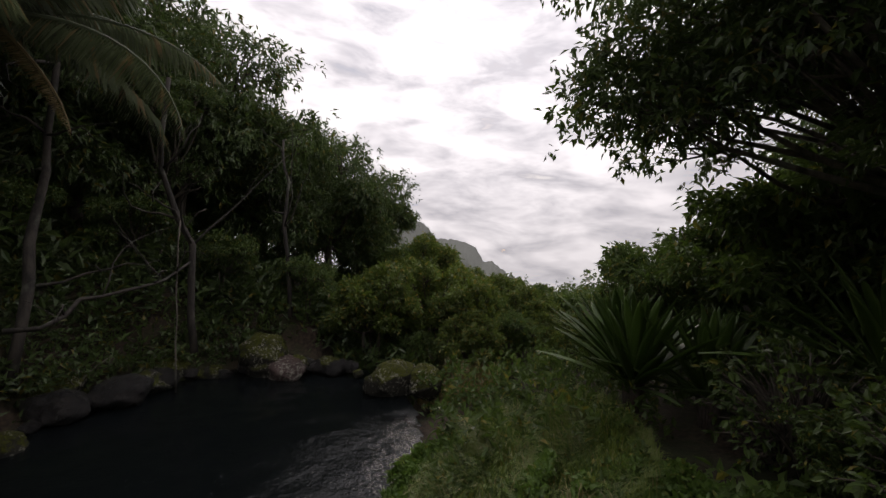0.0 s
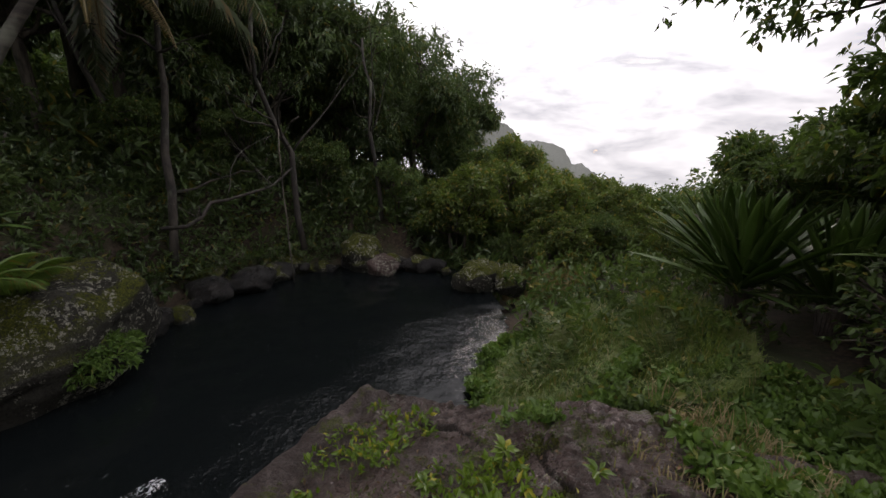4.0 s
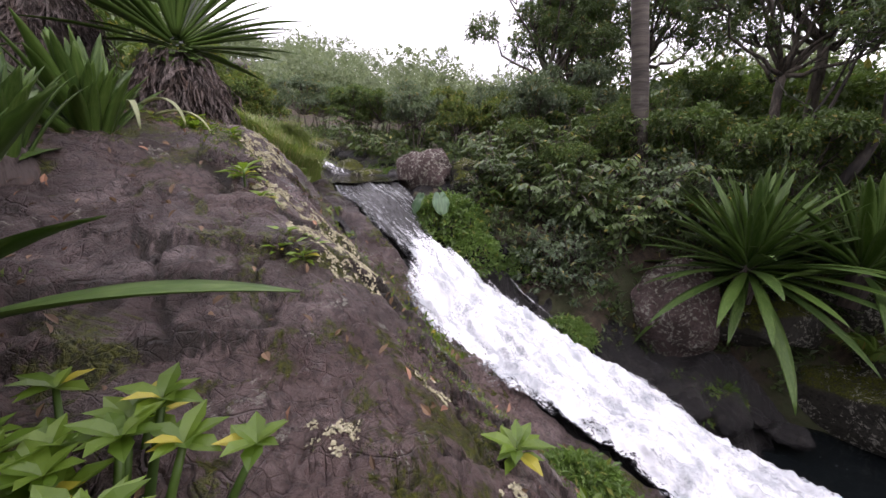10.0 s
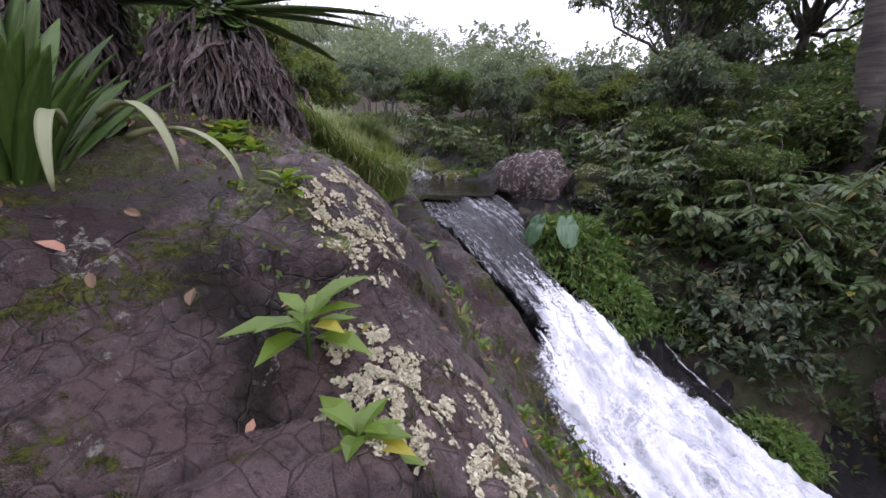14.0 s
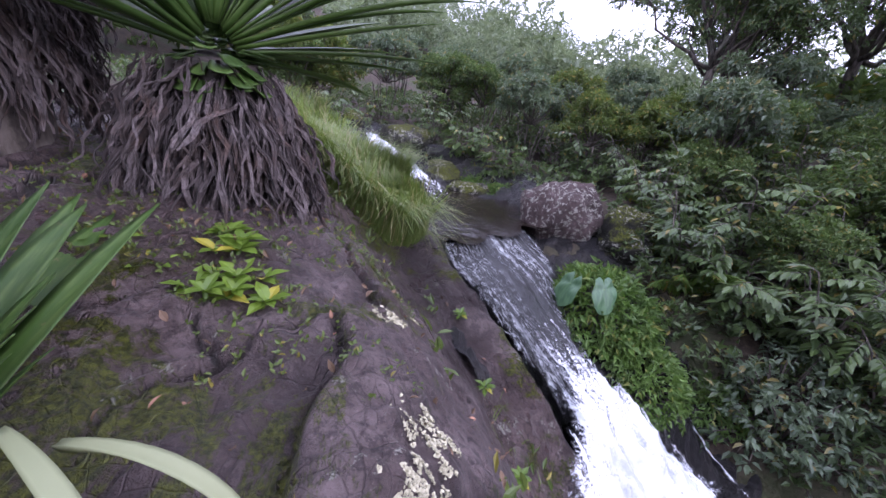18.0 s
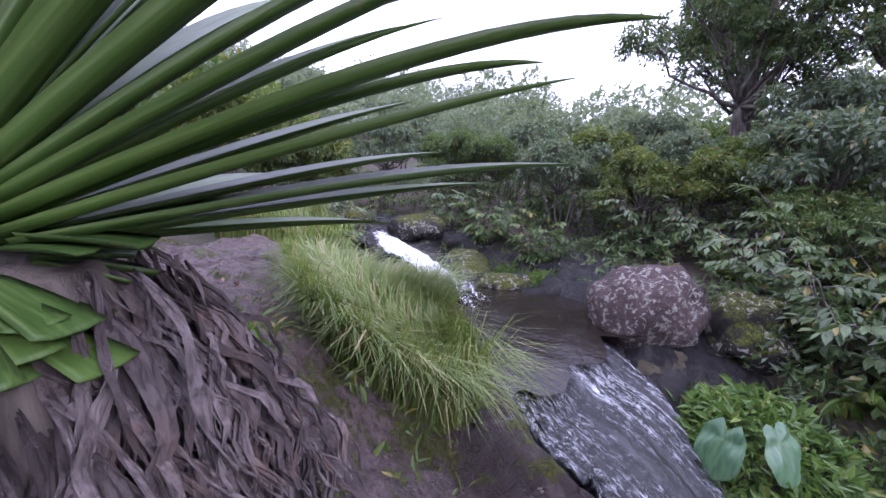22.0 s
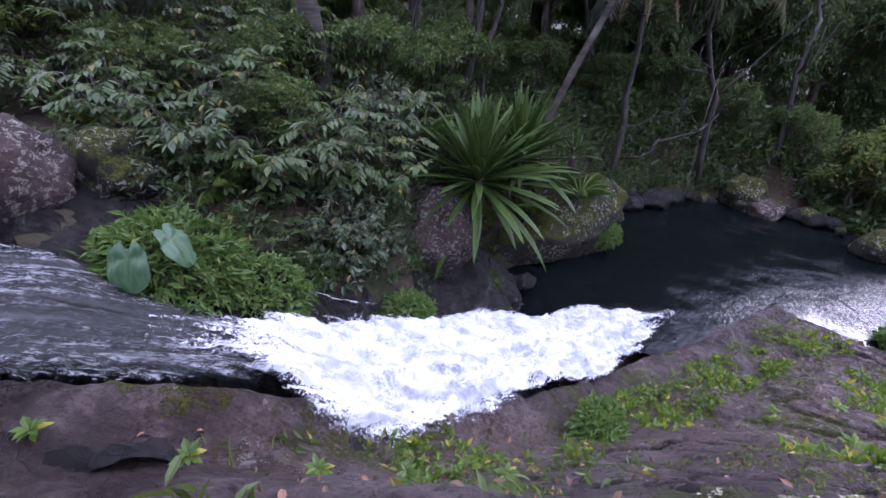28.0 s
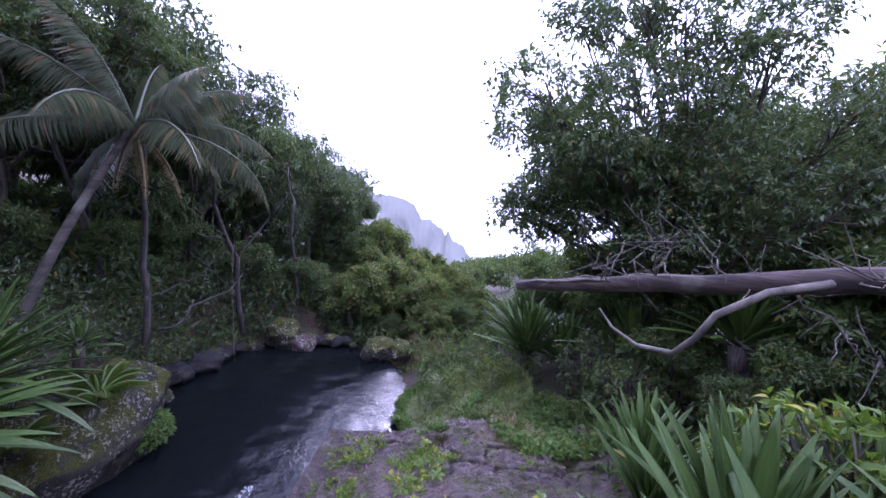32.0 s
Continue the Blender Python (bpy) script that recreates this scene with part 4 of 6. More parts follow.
agave((1.0, 3.88, 1.22), 0.98, 0.09, 110, "dark green agave rosette overhanging the boulders of the far bank", 21, low=-34, high=90, droop=0.35)
agave((1.68, 3.72, 1.28), 0.95, 0.085, 84, "second agave rosette leaning from the same boulders", 22, (-8, 14), low=-32, high=90, droop=0.35)
for i, (x, y, z, k, n, words) in enumerate([(-2.12, 1.12, 1.74, 0.64, 54, "bright green agave growing on the slab beside the way up"), (-1.76, 0.74, 1.64, 0.66, 52, "agave at the edge of the thicket on the slab"), (-1.62, 0.3, 1.46, 0.7, 52, "broad agave at the foot of the thicket"), (-1.0, -0.1, 1.1, 0.55, 40, "small agave at the lower end of the thicket"), (-2.5, 0.85, 1.95, 0.72, 46, "agave crowded behind the one on the slab"), (-2.05, 0.3, 1.65, 0.7, 46, "agave in the middle of the thicket"), (-2.75, 0.3, 2.1, 0.8, 40, "agave at the back of the thicket"), (-2.95, 1.45, 2.15, 0.8, 44, "agave in the thicket above the slab"), (-0.6, -0.7, 0.95, 0.7, 40, "agave beside the path below the thicket")]):
    agave((x, y, z), k * 1.12, 0.062, n + 22, words, 230 + i, low=16, droop=0.22, avoid=(0, 130) if i not in (7,) else (-10, 75))
withered = agave((-2.72, 2.1, 2.03), 0.6, 0.072, 84, "agave crowded behind the slab with withered hanging leaves", 33, low=-5, droop=0.3, avoid=(-45, 72))
torn_leaf = agave_leaf_mesh("withered_leaf", 0.3, 0.017, 1.9, 334, MAT_WITHER)
for i, (dx, dy, dz, spin) in enumerate([(0.2, 0.06, 0.18, -15), (0.17, 0.02, 0.16, -40), (0.22, 0.09, 0.14, 5)]):
    part("withered_leaf", torn_leaf, withered, "pale withered leaf hanging broken", pose(dx, dy, dz, 0, -20, spin))
agave((-2.48, 1.6, 2.0), 0.5, 0.09, 44, "small agave of the thicket above the slab", 34, low=0, droop=0.3, avoid=(-30, 120))
agave((2.45, -2.35, 0.62), 1.05, 0.11, 74, "large dark agave rosette among the shrubs below the slab", 27, low=18, droop=0.12)
agave((2.0, -2.75, 0.62), 1.0, 0.11, 60, "paler agave beside its dark twin below the slab", 28, low=15, droop=0.15)
agave((3.3, -3.0, 0.6), 1.0, 0.11, 50, "agave half hidden in the scrub below the slab", 30, low=15, droop=0.15)
agave((0.95, -2.9, 1.1), 1.1, 0.11, 50, "shaded agave on the bank above the path", 29, low=5, droop=0.25)
agave((-0.4, -2.6, 1.75), 0.95, 0.12, 40, "agave high on the near bank under the trees", 32, low=5, droop=0.25)


def old_agave():
    """The old plant with a leaning trunk in a skirt of dead leaves."""
    rng = np.random.default_rng(31)
    root = thing("old_agave", (-3.07, 3.1, 1.99), "old agave with a thick trunk skirted in grey dead leaves", "agave", "agaves")
    root.scale = (0.72, 0.72, 0.72)
    part("trunk", tubes_mesh("old_agave_trunk", [(curve_points((0, 0, -0.25), (0.16, -0.24, 0.84), n=7), [0.34, 0.32, 0.28, 0.24, 0.21, 0.18, 0.14])], MAT_BARK, 14, 0.2), root, "fibrous dark trunk")
    kinds = []
    for k in range(14):
        ns, v, f = 15, [], []
        w0, bend = 0.007 + 0.0032 * (k % 5), rng.normal(0, 0.06)
        ph = rng.random(6) * 6.28
        for i in range(ns):
            t = i / (ns - 1)
            w = w0 * min(1, 0.55 + t * 2) * (1 - 0.9 * max(0, t - 0.35) ** 1.3) * (1 + 0.3 * math.sin(9 * t + ph[0])) + 0.001
            out = 0.13 * math.sin(min(1.9 * t, 1.9)) + 0.02 * math.sin(9 * t + ph[1]) + 0.012 * math.sin(23 * t + ph[2])
            side = bend * t * t + 0.022 * math.sin(7 * t + ph[3])
            roll = 0.9 * math.sin(3.2 * t + ph[2]) + 0.5 * math.sin(11 * t + ph[5])
            c_, s_ = math.cos(roll), math.sin(roll)
            for u, fold in ((-1, 0.35), (-0.4, -0.3), (0.15, 0.4), (0.6, -0.25), (1, 0.3)):
                yy, xx = u * w, fold * w * (0.7 + 0.5 * math.sin(15 * t + ph[4])) + rng.normal(0, 0.0012)
                v.append((out + xx * c_ - yy * s_, side + yy * c_ + xx * s_, -0.56 * t + rng.normal(0, 0.002)))
        for i in range(ns - 1):
            for a in range(4):
                f.append((i * 5 + a, i * 5 + a + 1, i * 5 + 6 + a, i * 5 + 5 + a))
        kinds.append(mesh_from("dead_leaf", v, f, MAT_DRY, False))

    def hung(h, g, wild, size):
        """A dead leaf hanging from height h on the trunk's side g."""
        r = 0.17 + 0.06 * rng.random() + 0.25 * (0.84 - h)
        return Matrix.Translation((0.1 * h / 0.84 + r * math.cos(g), -0.18 * h / 0.84 + r * math.sin(g), h)) @ Matrix.Rotation(g + rng.normal(0, 0.3), 4, "Z") @ Matrix.Rotation(radians(rng.normal(-3, 7)), 4, "Y") @ Matrix.Rotation(radians(rng.normal(0, wild)), 4, "X") @ Matrix.Scale(size, 4)

    for i in range(300):
        part("dead_leaf", kinds[i % 14], root, m=hung(0.84 - 0.42 * rng.random() ** 1.1, i * 2.39996, 11, 0.5 + 0.36 * rng.random()))
    thatch, faces, off = [], [], 0
    for i in range(900):
        m = hung(0.84 - 0.58 * rng.random(), rng.random() * 6.283, 16, 0.36 + 0.42 * rng.random())
        me = kinds[i % 14]
        co = np.array([tuple(m @ v.co) for v in me.vertices])
        thatch.append(co)
        faces.append(np.array([tuple(q.vertices) for q in me.polygons]) + off)
        off += len(co)
    ob = part("dead_leaf_thatch", arrays_mesh("dead_leaf_thatch", np.concatenate(thatch), np.concatenate(faces), MAT_DRY), root, "shredded grey thatch of older dead leaves")
    ob["kind"] = "stuff"
    live = [agave_leaf_mesh("agave_leaf", 1.0 + 0.04 * k, 0.12, 0.06 + 0.05 * k, 310 + k) for k in range(6)]
    ways = [(37, 14), (64, 8), (67, 29), (49, 36), (50, 21), (60, 33), (69, 16), (108, -1), (103, 5), (163, 8), (118, 39), (88, 38), (90, 52), (140, 20), (76, 45), (55, 55), (30, 48), (44, 66), (128, 12), (150, 30), (178, 15), (200, 8), (190, 35), (215, 24), (240, 34), (265, 40), (42, 30), (38, 41), (52, 44), (34, 22), (57, 2), (80, -6), (45, 6)]
    for i in range(36):
        t = (i + 0.5) / 36
        lift, spin = -2 + 84 * t ** 0.8 + rng.normal(0, 4), (i * 137.5 + rng.normal(0, 6) + 180) % 360 - 180
        if -85 < spin < 34:
            lift = max(lift, 62 + 14 * rng.random())
        ways.append((spin, lift))
    for i, (spin, lift) in enumerate(ways):
        t = max(0, min(1, lift / 85))
        m = Matrix.Translation((0.19, -0.27, 0.87 + 0.12 * t)) @ Matrix.Rotation(radians(spin), 4, "Z") @ Matrix.Translation((0.09 * (1 - t), 0, 0)) @ Matrix.Rotation(radians(-lift - 3), 4, "Y") @ Matrix.Scale(0.72 + 0.18 * rng.random(), 4)
        part("leaf", live[i % 6], root, m=m)
    stub = agave_leaf_mesh("cut_leaf", 0.5, 0.125, 0.3, 333, whole=0.42)
    for i in range(48):
        h = rng.random()
        m = Matrix.Translation((0.18, -0.25, 0.76 + 0.13 * h)) @ Matrix.Rotation(radians(i * 137.5), 4, "Z") @ Matrix.Translation((0.08, 0, 0)) @ Matrix.Rotation(radians(40 - 36 * h + rng.normal(0, 7)), 4, "Y") @ Matrix.Scale(0.36 + 0.26 * rng.random(), 4)
        part("cut_leaf", stub, root, "leaf cut off short", m)
    return root


elder = old_agave()
tagged(copy_thing(elder, pose(-3.75, 2.75, 2.35, 0, 0, 150)), "old agave skirted in ragged dead leaves higher on the bank", "agave", "agaves")


# ---- trees ----
def tree(name, at, height, blobs, leaf, per, tufts, material, label, seed, trunk=0.1, lean=(0, 0), group="trees of the far bank", category="tree", hang=0.3, stems=1, bark=None, low=-0.7):
    """Trunk and limbs to every clump of the crown; the crown is many small leaves in tufts.
    blobs: (x, y, z, rx, ry, rz) from the foot."""
    rng = np.random.default_rng(seed)
    root = thing(name, at, label, category, group)
    runs = []
    fork = np.array((lean[0] * 0.5, lean[1] * 0.5, height * 0.42))
    for k in range(stems):
        o = rng.normal(0, 0.12 * (stems > 1), 3) * np.array((1, 1, 0))
        pts = curve_points(np.array((0, 0, -0.3)) + o, fork + o * 3, (lean[0] * 0.1, lean[1] * 0.1, 0), 7, trunk * 0.6, seed + k)
        runs.append((pts, list(np.linspace(trunk, trunk * 0.72, 7) / stems ** 0.4)))
    trunk_me = tubes_mesh("trunk", runs, bark or MAT_BARK, 9, 0.25)
    part("trunk", trunk_me, root)
    verts, faces, off = [], [], 0
    for j, b in enumerate(blobs):
        c = np.array(b[:3], float)
        limb = [(curve_points(fork, c, (0, 0, -0.06 * height * rng.random()), 7, trunk * 1.4, seed * 3 + j), list(np.linspace(trunk * 0.45, trunk * 0.08, 7)))]
        pts, ways = blob_points(tufts, c, b[3:], rng, low=low)
        for q in pts[:: max(1, len(pts) // 9)]:
            limb.append((curve_points(c + (fork - c) * 0.3 * rng.random(), q, rng.normal(0, 0.05, 3), 4, 0.1, seed + j), [trunk * 0.16, trunk * 0.1, trunk * 0.06, trunk * 0.03]))
        part("limb", tubes_mesh("limb", limb, bark or MAT_BARK, 6, 0.2), root)
        v, f = sprigs(pts, ways, per, leaf[0], leaf[1], hang=hang, rng=rng)
        verts.append(v)
        faces.append(f + off)
        off += len(v)
    part("crown", arrays_mesh("crown", np.concatenate(verts), np.concatenate(faces), material), root)
    return root


def lump(n, spread, rise, r, rng):
    """A loose heap of n crown clumps."""
    out = []
    for i in range(n):
        a, d = rng.random() * 6.283, spread * math.sqrt(rng.random())
        k = r * (0.7 + 0.6 * rng.random())
        out.append((d * math.cos(a), d * math.sin(a), rise * (0.55 + 0.45 * rng.random()), k, k, k * 0.75))
    return out


def prototypes():
    rng = np.random.default_rng(77)
    P = {}
    P["dense"] = tree("broadleaf_tree", (0, 0, -40), 5.0, lump(12, 1.9, 5.0, 1.15, rng) + [(0, 0, 2.4, 1.5, 1.5, 1.2), (1.2, -0.6, 1.6, 1.0, 1.0, 0.9), (-1.1, 0.8, 1.7, 1.0, 1.0, 0.9)], (0.17, 0.05), 8, 230, MAT_LEAF_DARK, "tall dense broadleaf tree with dark hanging leaves", 41, 0.16, hang=0.6)
    P["open"] = tree("slender_tree", (0, 0, -40), 5.2, lump(16, 1.9, 5.2, 0.62, rng), (0.1, 0.04), 7, 150, MAT_LEAF_DARK, "open-crowned slender tree with twisting dark limbs", 42, 0.12, (0.5, 0.2))
    P["shrub"] = tree("shrub", (0, 0, -40), 1.8, lump(18, 0.8, 1.75, 0.33, rng), (0.085, 0.035), 6, 70, MAT_LEAF_MID, "green leafy shrub with many thin stems", 43, 0.05, stems=4, group="shrubs of the banks", category="shrub")
    P["pale"] = tree("shrub", (0, 0, -40), 2.6, lump(20, 1.1, 2.5, 0.34, rng), (0.12, 0.052), 5, 44, MAT_LEAF_BLUE, "airy grey-green shrub with pale bare branches", 44, 0.05, stems=5, group="shrubs of the banks", category="shrub", bark=MAT_TWIG)
    P["yellow"] = tree("shrub", (0, 0, -40), 2.2, lump(22, 1.0, 2.1, 0.3, rng), (0.1, 0.045), 6, 55, MAT_LEAF_YELLOW, "yellow-green leafy shrub in open light", 45, 0.06, stems=3, group="shrubs of the banks", category="shrub")
    return P


PROTO = prototypes()
USED = set()


def plant(kind, x, y, size=1.0, turn=0.0, z=None, label=""):
    m = pose(x, y, (land(x, y) if z is None else z), 0, 0, turn) @ Matrix.Scale(size, 4)
    if kind not in USED:
        USED.add(kind)
        ob = PROTO[kind]
        ob.matrix_basis = m
    else:
        ob = copy_thing(PROTO[kind], m)
        ob.scale = (size, size, size)
    if label:
        ob["label"] = label
    return ob


# dark wall of trees over the pool
for i, (x, y, k) in enumerate([(7.24, 2.47, 0.74), (6.5, 3.5, 0.68), (8.31, 1.55, 0.66), (9.16, -0.1, 0.62), (11.3, -1.2, 0.66), (11.75, 0.3, 0.75), (9.2, 3.7, 0.9), (7.6, 5.6, 0.9), (13.5, 1.5, 0.9), (10.6, 6.2, 1.0)]):
    plant("dense", x, y, k, 47 * i)
for i, (x, y, k) in enumerate([(-0.2, 8.6, 0.62), (0.6, 9.8, 0.6), (5.3, 4.6, 0.62), (5.6, 4.0, 0.7), (3.4, 5.4, 0.6), (5.0, 5.9, 0.7), (2.5, 6.4, 0.62), (1.75, 8.8, 0.7), (6.6, 2.5, 0.5), (3.8, 7.6, 0.8), (1.2, 12.2, 0.9), (6.0, 8.0, 0.9)]):
    plant("open", x, y, k, 61 * i + 20)
# shrubs of the far bank
for i, (x, y, k) in enumerate([(-0.3, 5.0, 0.34), (0.3, 5.6, 0.5), (-0.7, 5.8, 0.36), (1.1, 5.1, 0.6), (1.9, 4.9, 0.6), (-0.2, 6.8, 0.55), (1.0, 6.6, 0.57), (2.8, 5.0, 0.6), (3.9, 4.4, 0.55), (2.0, 7.4, 0.6), (6.0, 1.6, 0.5), (6.2, 0.5, 0.5), (5.7, 2.6, 0.55), (5.0, 3.5, 0.5)]):
    plant("shrub", x, y, k, 80 * i)
for i, (x, y, k) in enumerate([(-2.58, 8.05, 0.39), (-1.75, 7.63, 0.42), (-1.17, 8.92, 0.44), (-0.98, 7.35, 0.38), (-3.17, 10.9, 0.39), (-4.71, 12.7, 0.51), (-6.4, 13.2, 0.59), (-2.2, 10.5, 0.36), (-0.38, 7.3, 0.33), (0.4, 8.05, 0.55), (-1.0, 6.7, 0.35), (-0.5, 6.2, 0.42), (-4.85, 13.4, 0.53), (-6.9, 9.4, 0.55), (-6.4, 7.4, 0.55), (-3.9, 8.6, 0.36), (-5.2, 10.2, 0.46), (1.2, 7.2, 0.4), (-2.3, 7.0, 0.35), (-1.6, 6.6, 0.35), (-4.6, 8.0, 0.42), (-2.9, 9.0, 0.36), (-4.0, 9.6, 0.4)]):
    plant("yellow" if i % 3 == 1 else "pale", x, y, k * (1.15 if i % 3 == 1 else 1.08), 97 * i)
# sunlit scrub below the pool
for i, (x, y, k) in enumerate([(8.7, -2.15, 1.0), (9.2, -3.57, 1.05), (7.5, -3.6, 0.85), (6.3, -3.6, 0.62), (7.3, -1.5, 0.75), (6.4, -1.75, 0.9), (5.66, -2.3, 0.75), (5.45, -3.4, 0.41), (4.3, -3.2, 0.42), (11.9, -3.5, 1.2), (12.0, -5.7, 1.2), (10.6, -6.2, 0.85), (6.0, -0.6, 0.8), (4.9, -1.7, 0.5), (-5.4, 7.2, 0.6), (-5.2, 5.6, 0.55), (-6.2, 8.8, 0.7)]):
    plant("yellow", x, y, k, 71 * i)
for i, (x, y, k) in enumerate([(8.0, -2.9, 0.9), (6.9, -2.5, 0.75), (6.1, -2.9, 0.7), (5.2, -2.7, 0.5), (7.0, -0.9, 0.7), (9.6, -1.3, 0.9), (10.3, -4.6, 1.1), (8.3, -4.9, 0.9), (6.9, -4.6, 0.57), (5.5, -1.3, 0.45), (13.5, -6.5, 1.3), (14, -4.2, 1.4), (-3.0, 7.6, 0.45), (-3.6, 7.9, 0.5), (-5.3, 6.7, 0.5)]):
    plant("shrub", x, y, k, 53 * i + 11, label="dark green shrub of many thin stems")
for i, (x, y, k) in enumerate([(0.6, -6.0, 0.75), (1.8, -6.2, 0.75), (-1.2, -5.0, 0.7), (-0.3, -7.0, 0.9)]):
    plant("dense", x, y, k, 77 * i + 5)
# near bank, above the slab
for i, (x, y, k) in enumerate([(-4.6, 3.4, 0.7), (-3.7, 0.7, 0.6), (-2.7, -0.8, 0.6), (-1.2, -2.2, 0.6), (1.5, -3.5, 0.8), (0.4, -3.3, 0.8), (-4.2, -0.8, 0.9), (-5.6, 1.8, 1.0), (-0.6, -3.4, 1.0), (-1.9, -2.6, 1.0), (-2.8, -2.0, 1.0), (-1.4, -3.6, 1.2), (-0.2, -4.2, 1.2), (-2.6, -3.4, 1.3), (-0.9, -1.75, 0.45), (-3.3, -0.9, 0.8), (0.2, -2.5, 0.6), (2.5, -4.2, 0.8), (0.8, -2.1, 0.35), (3.6, -4.4, 0.7), (3.12, -4.12, 0.95), (2.4, -3.94, 1.0), (1.71, -3.6, 1.1), (1.2, -3.5, 1.1), (4.1, -4.62, 1.05)]):
    plant("shrub", x, y, k, 53 * i)


def shady_tree():
    """The big leaning tree of the near bank, built where its crown hangs."""
    foot = np.array((0.35, -3.2, 0.9))
    rng = np.random.default_rng(50)
    spots = [(0.26, -1.73, 4.97), (1.06, -0.56, 4.19), (0.53, -2.09, 3.8), (0.42, -1.25, 5.07), (-0.12, -2.78, 3.55), (0.45, -0.96, 3.64), (0.18, -3.04, 3.87), (1.21, -1.37, 3.9), (0.32, -1.12, 4.26), (2.06, -1.3, 4.02), (0.35, -2.98, 3.4), (0.65, -1.49, 3.6),
             (0.13, -1.93, 4.26), (1.04, -1.78, 5.18), (0.01, -3.36, 2.94), (0.2, -1.89, 2.83), (-0.33, -2.54, 2.91), (0.05, -2.14, 3.82), (0.24, -2.39, 4.81), (0.5, -2.46, 3.1), (1.49, -1.53, 5.31), (0.31, -1.94, 3.46), (1.62, -1.7, 4.08), (0.52, -2.8, 4.16), (-0.16, -2.24, 3.31),
             (0.41, -2.85, 2.71), (-0.36, -3.3, 3.75), (-0.26, -2.72, 5.13), (-0.14, -2.61, 4.67), (-0.55, -3.3, 3.07), (0.96, -1.09, 3.5), (0.55, -2.2, 2.55), (-0.9, -2.9, 4.2), (-1.0, -2.6, 3.3), (-1.3, -3.0, 3.9), (2.5, -2.2, 4.4), (2.4, -3.0, 3.5), (1.8, -2.6, 4.7),
             (1.15, -2.4, 3.19), (1.38, -2.23, 3.63), (1.46, -1.62, 3.34), (0.86, -1.66, 2.95), (1.68, -2.9, 3.46), (1.57, -3.31, 3.62), (1.97, -2.25, 2.76), (1.89, -2.38, 3.42), (1.62, -2.16, 3.13), (1.87, -3.1, 3.97), (2.45, -2.92, 3.53), (2.12, -2.68, 3.89), (1.12, -1.9, 3.26), (1.22, -2.97, 3.66), (1.85, -1.35, 2.9), (1.75, -1.45, 3.15), (1.65, -1.6, 2.8)]
    spots = [(x, y, z, 0.5 + 0.14 * rng.random()) for x, y, z in spots]
    blobs = [(x - foot[0], y - foot[1], z - foot[2], r, r, r * 0.75) for x, y, z, r in spots]
    tree("leaning_tree", tuple(foot), 3.0, blobs, (0.066, 0.028), 6, 200, MAT_LEAF_DARK, "dark leafy tree leaning out over the path on the near bank", 51, 0.08, (0.2, 0.3), group="trees of the near bank")


shady_tree()


# ---- palms ----
def frond_mesh(name, length, seed, droop=0.9, leaflet=0.34, material=None):
    """Feather frond along +x: a tapering midrib and hanging leaflets on both sides."""
    rng = np.random.default_rng(seed)
    n = 76
    t = np.linspace(0, 1, n)
    ang = 0.5 - droop * 1.5 * t ** 1.6
    dx, dz = np.cos(ang) * length / n, np.sin(ang) * length / n
    x, z = np.cumsum(dx), np.cumsum(dz)
    rib = np.stack([x, 0 * x, z], -1)
    v, f = tube(rib[::6], list(np.linspace(0.022, 0.004, len(rib[::6]))), 5, 0, 0)
    tri = []
    for q in f:
        tri += [q] if len(q) == 3 else [(q[0], q[1], q[2]), (q[0], q[2], q[3])]
    verts, faces = [np.array([tuple(p) for p in v])], [np.array(tri)]
    off = len(v)
    for sgn in (-1, 1):
        base = rib[6:]
        m = len(base)
        way = np.stack([0.55 + 0 * base[:, 0], sgn * (0.85 + 0.1 * rng.random(m)), -0.35 - 0.5 * rng.random(m)], -1)
        L = leaflet * np.sin(np.pi * (0.12 + 0.86 * t[6:])) * (0.85 + 0.3 * rng.random(m))
        a, b = leaf_cloud(base, way, np.tile([0, 0, 1.0], (m, 1)), L, 0.04 * L + 0.004, 0.45, 0.1)
        verts.append(a)
        faces.append(b + off)
        off += len(a)
    return arrays_mesh(name, np.concatenate(verts), np.concatenate(faces), material or MAT_FROND)


def palm(name, foot, top, radius, count, length, label, seed, dead=2, droop=0.75):
    rng = np.random.default_rng(seed)
    root = thing(name, foot, label, "palm", "palms of the far bank")
    d = np.array(top) - np.array(foot)
    pts = curve_points((0, 0, -0.3), d, (d[0] * -0.08, d[1] * -0.08, 0.0), 26)
    part("trunk", tubes_mesh("palm_trunk", [(pts, [radius * (1 + 0.06 * (i % 2)) * (1.12 - 0.35 * i / 26) for i in range(26)])], MAT_PALMBARK, 12, 0.05), root, "ringed grey palm trunk")
    kinds = [frond_mesh("frond", length * (0.85 + 0.1 * k), seed + k, droop * (0.7 + 0.2 * k)) for k in range(4)]
    old = frond_mesh("dead_frond", length * 0.6, seed + 9, 0.45, 0.12, MAT_STRAW)
    for i in range(count):
        t = i / count
        lift = 62 - 80 * t + rng.normal(0, 6)
        m = Matrix.Translation(d) @ Matrix.Rotation(radians(i * 137.5 + rng.normal(0, 9)), 4, "Z") @ Matrix.Rotation(radians(-lift + 25), 4, "Y")
        part("frond", kinds[min(3, int(t * 4))], root, m=m)
    for i in range(dead):
        m = Matrix.Translation(d) @ Matrix.Rotation(radians(200 + 95 * i), 4, "Z") @ Matrix.Rotation(radians(72), 4, "Y")
        part("dead_frond", old, root, "withered hanging frond", m)


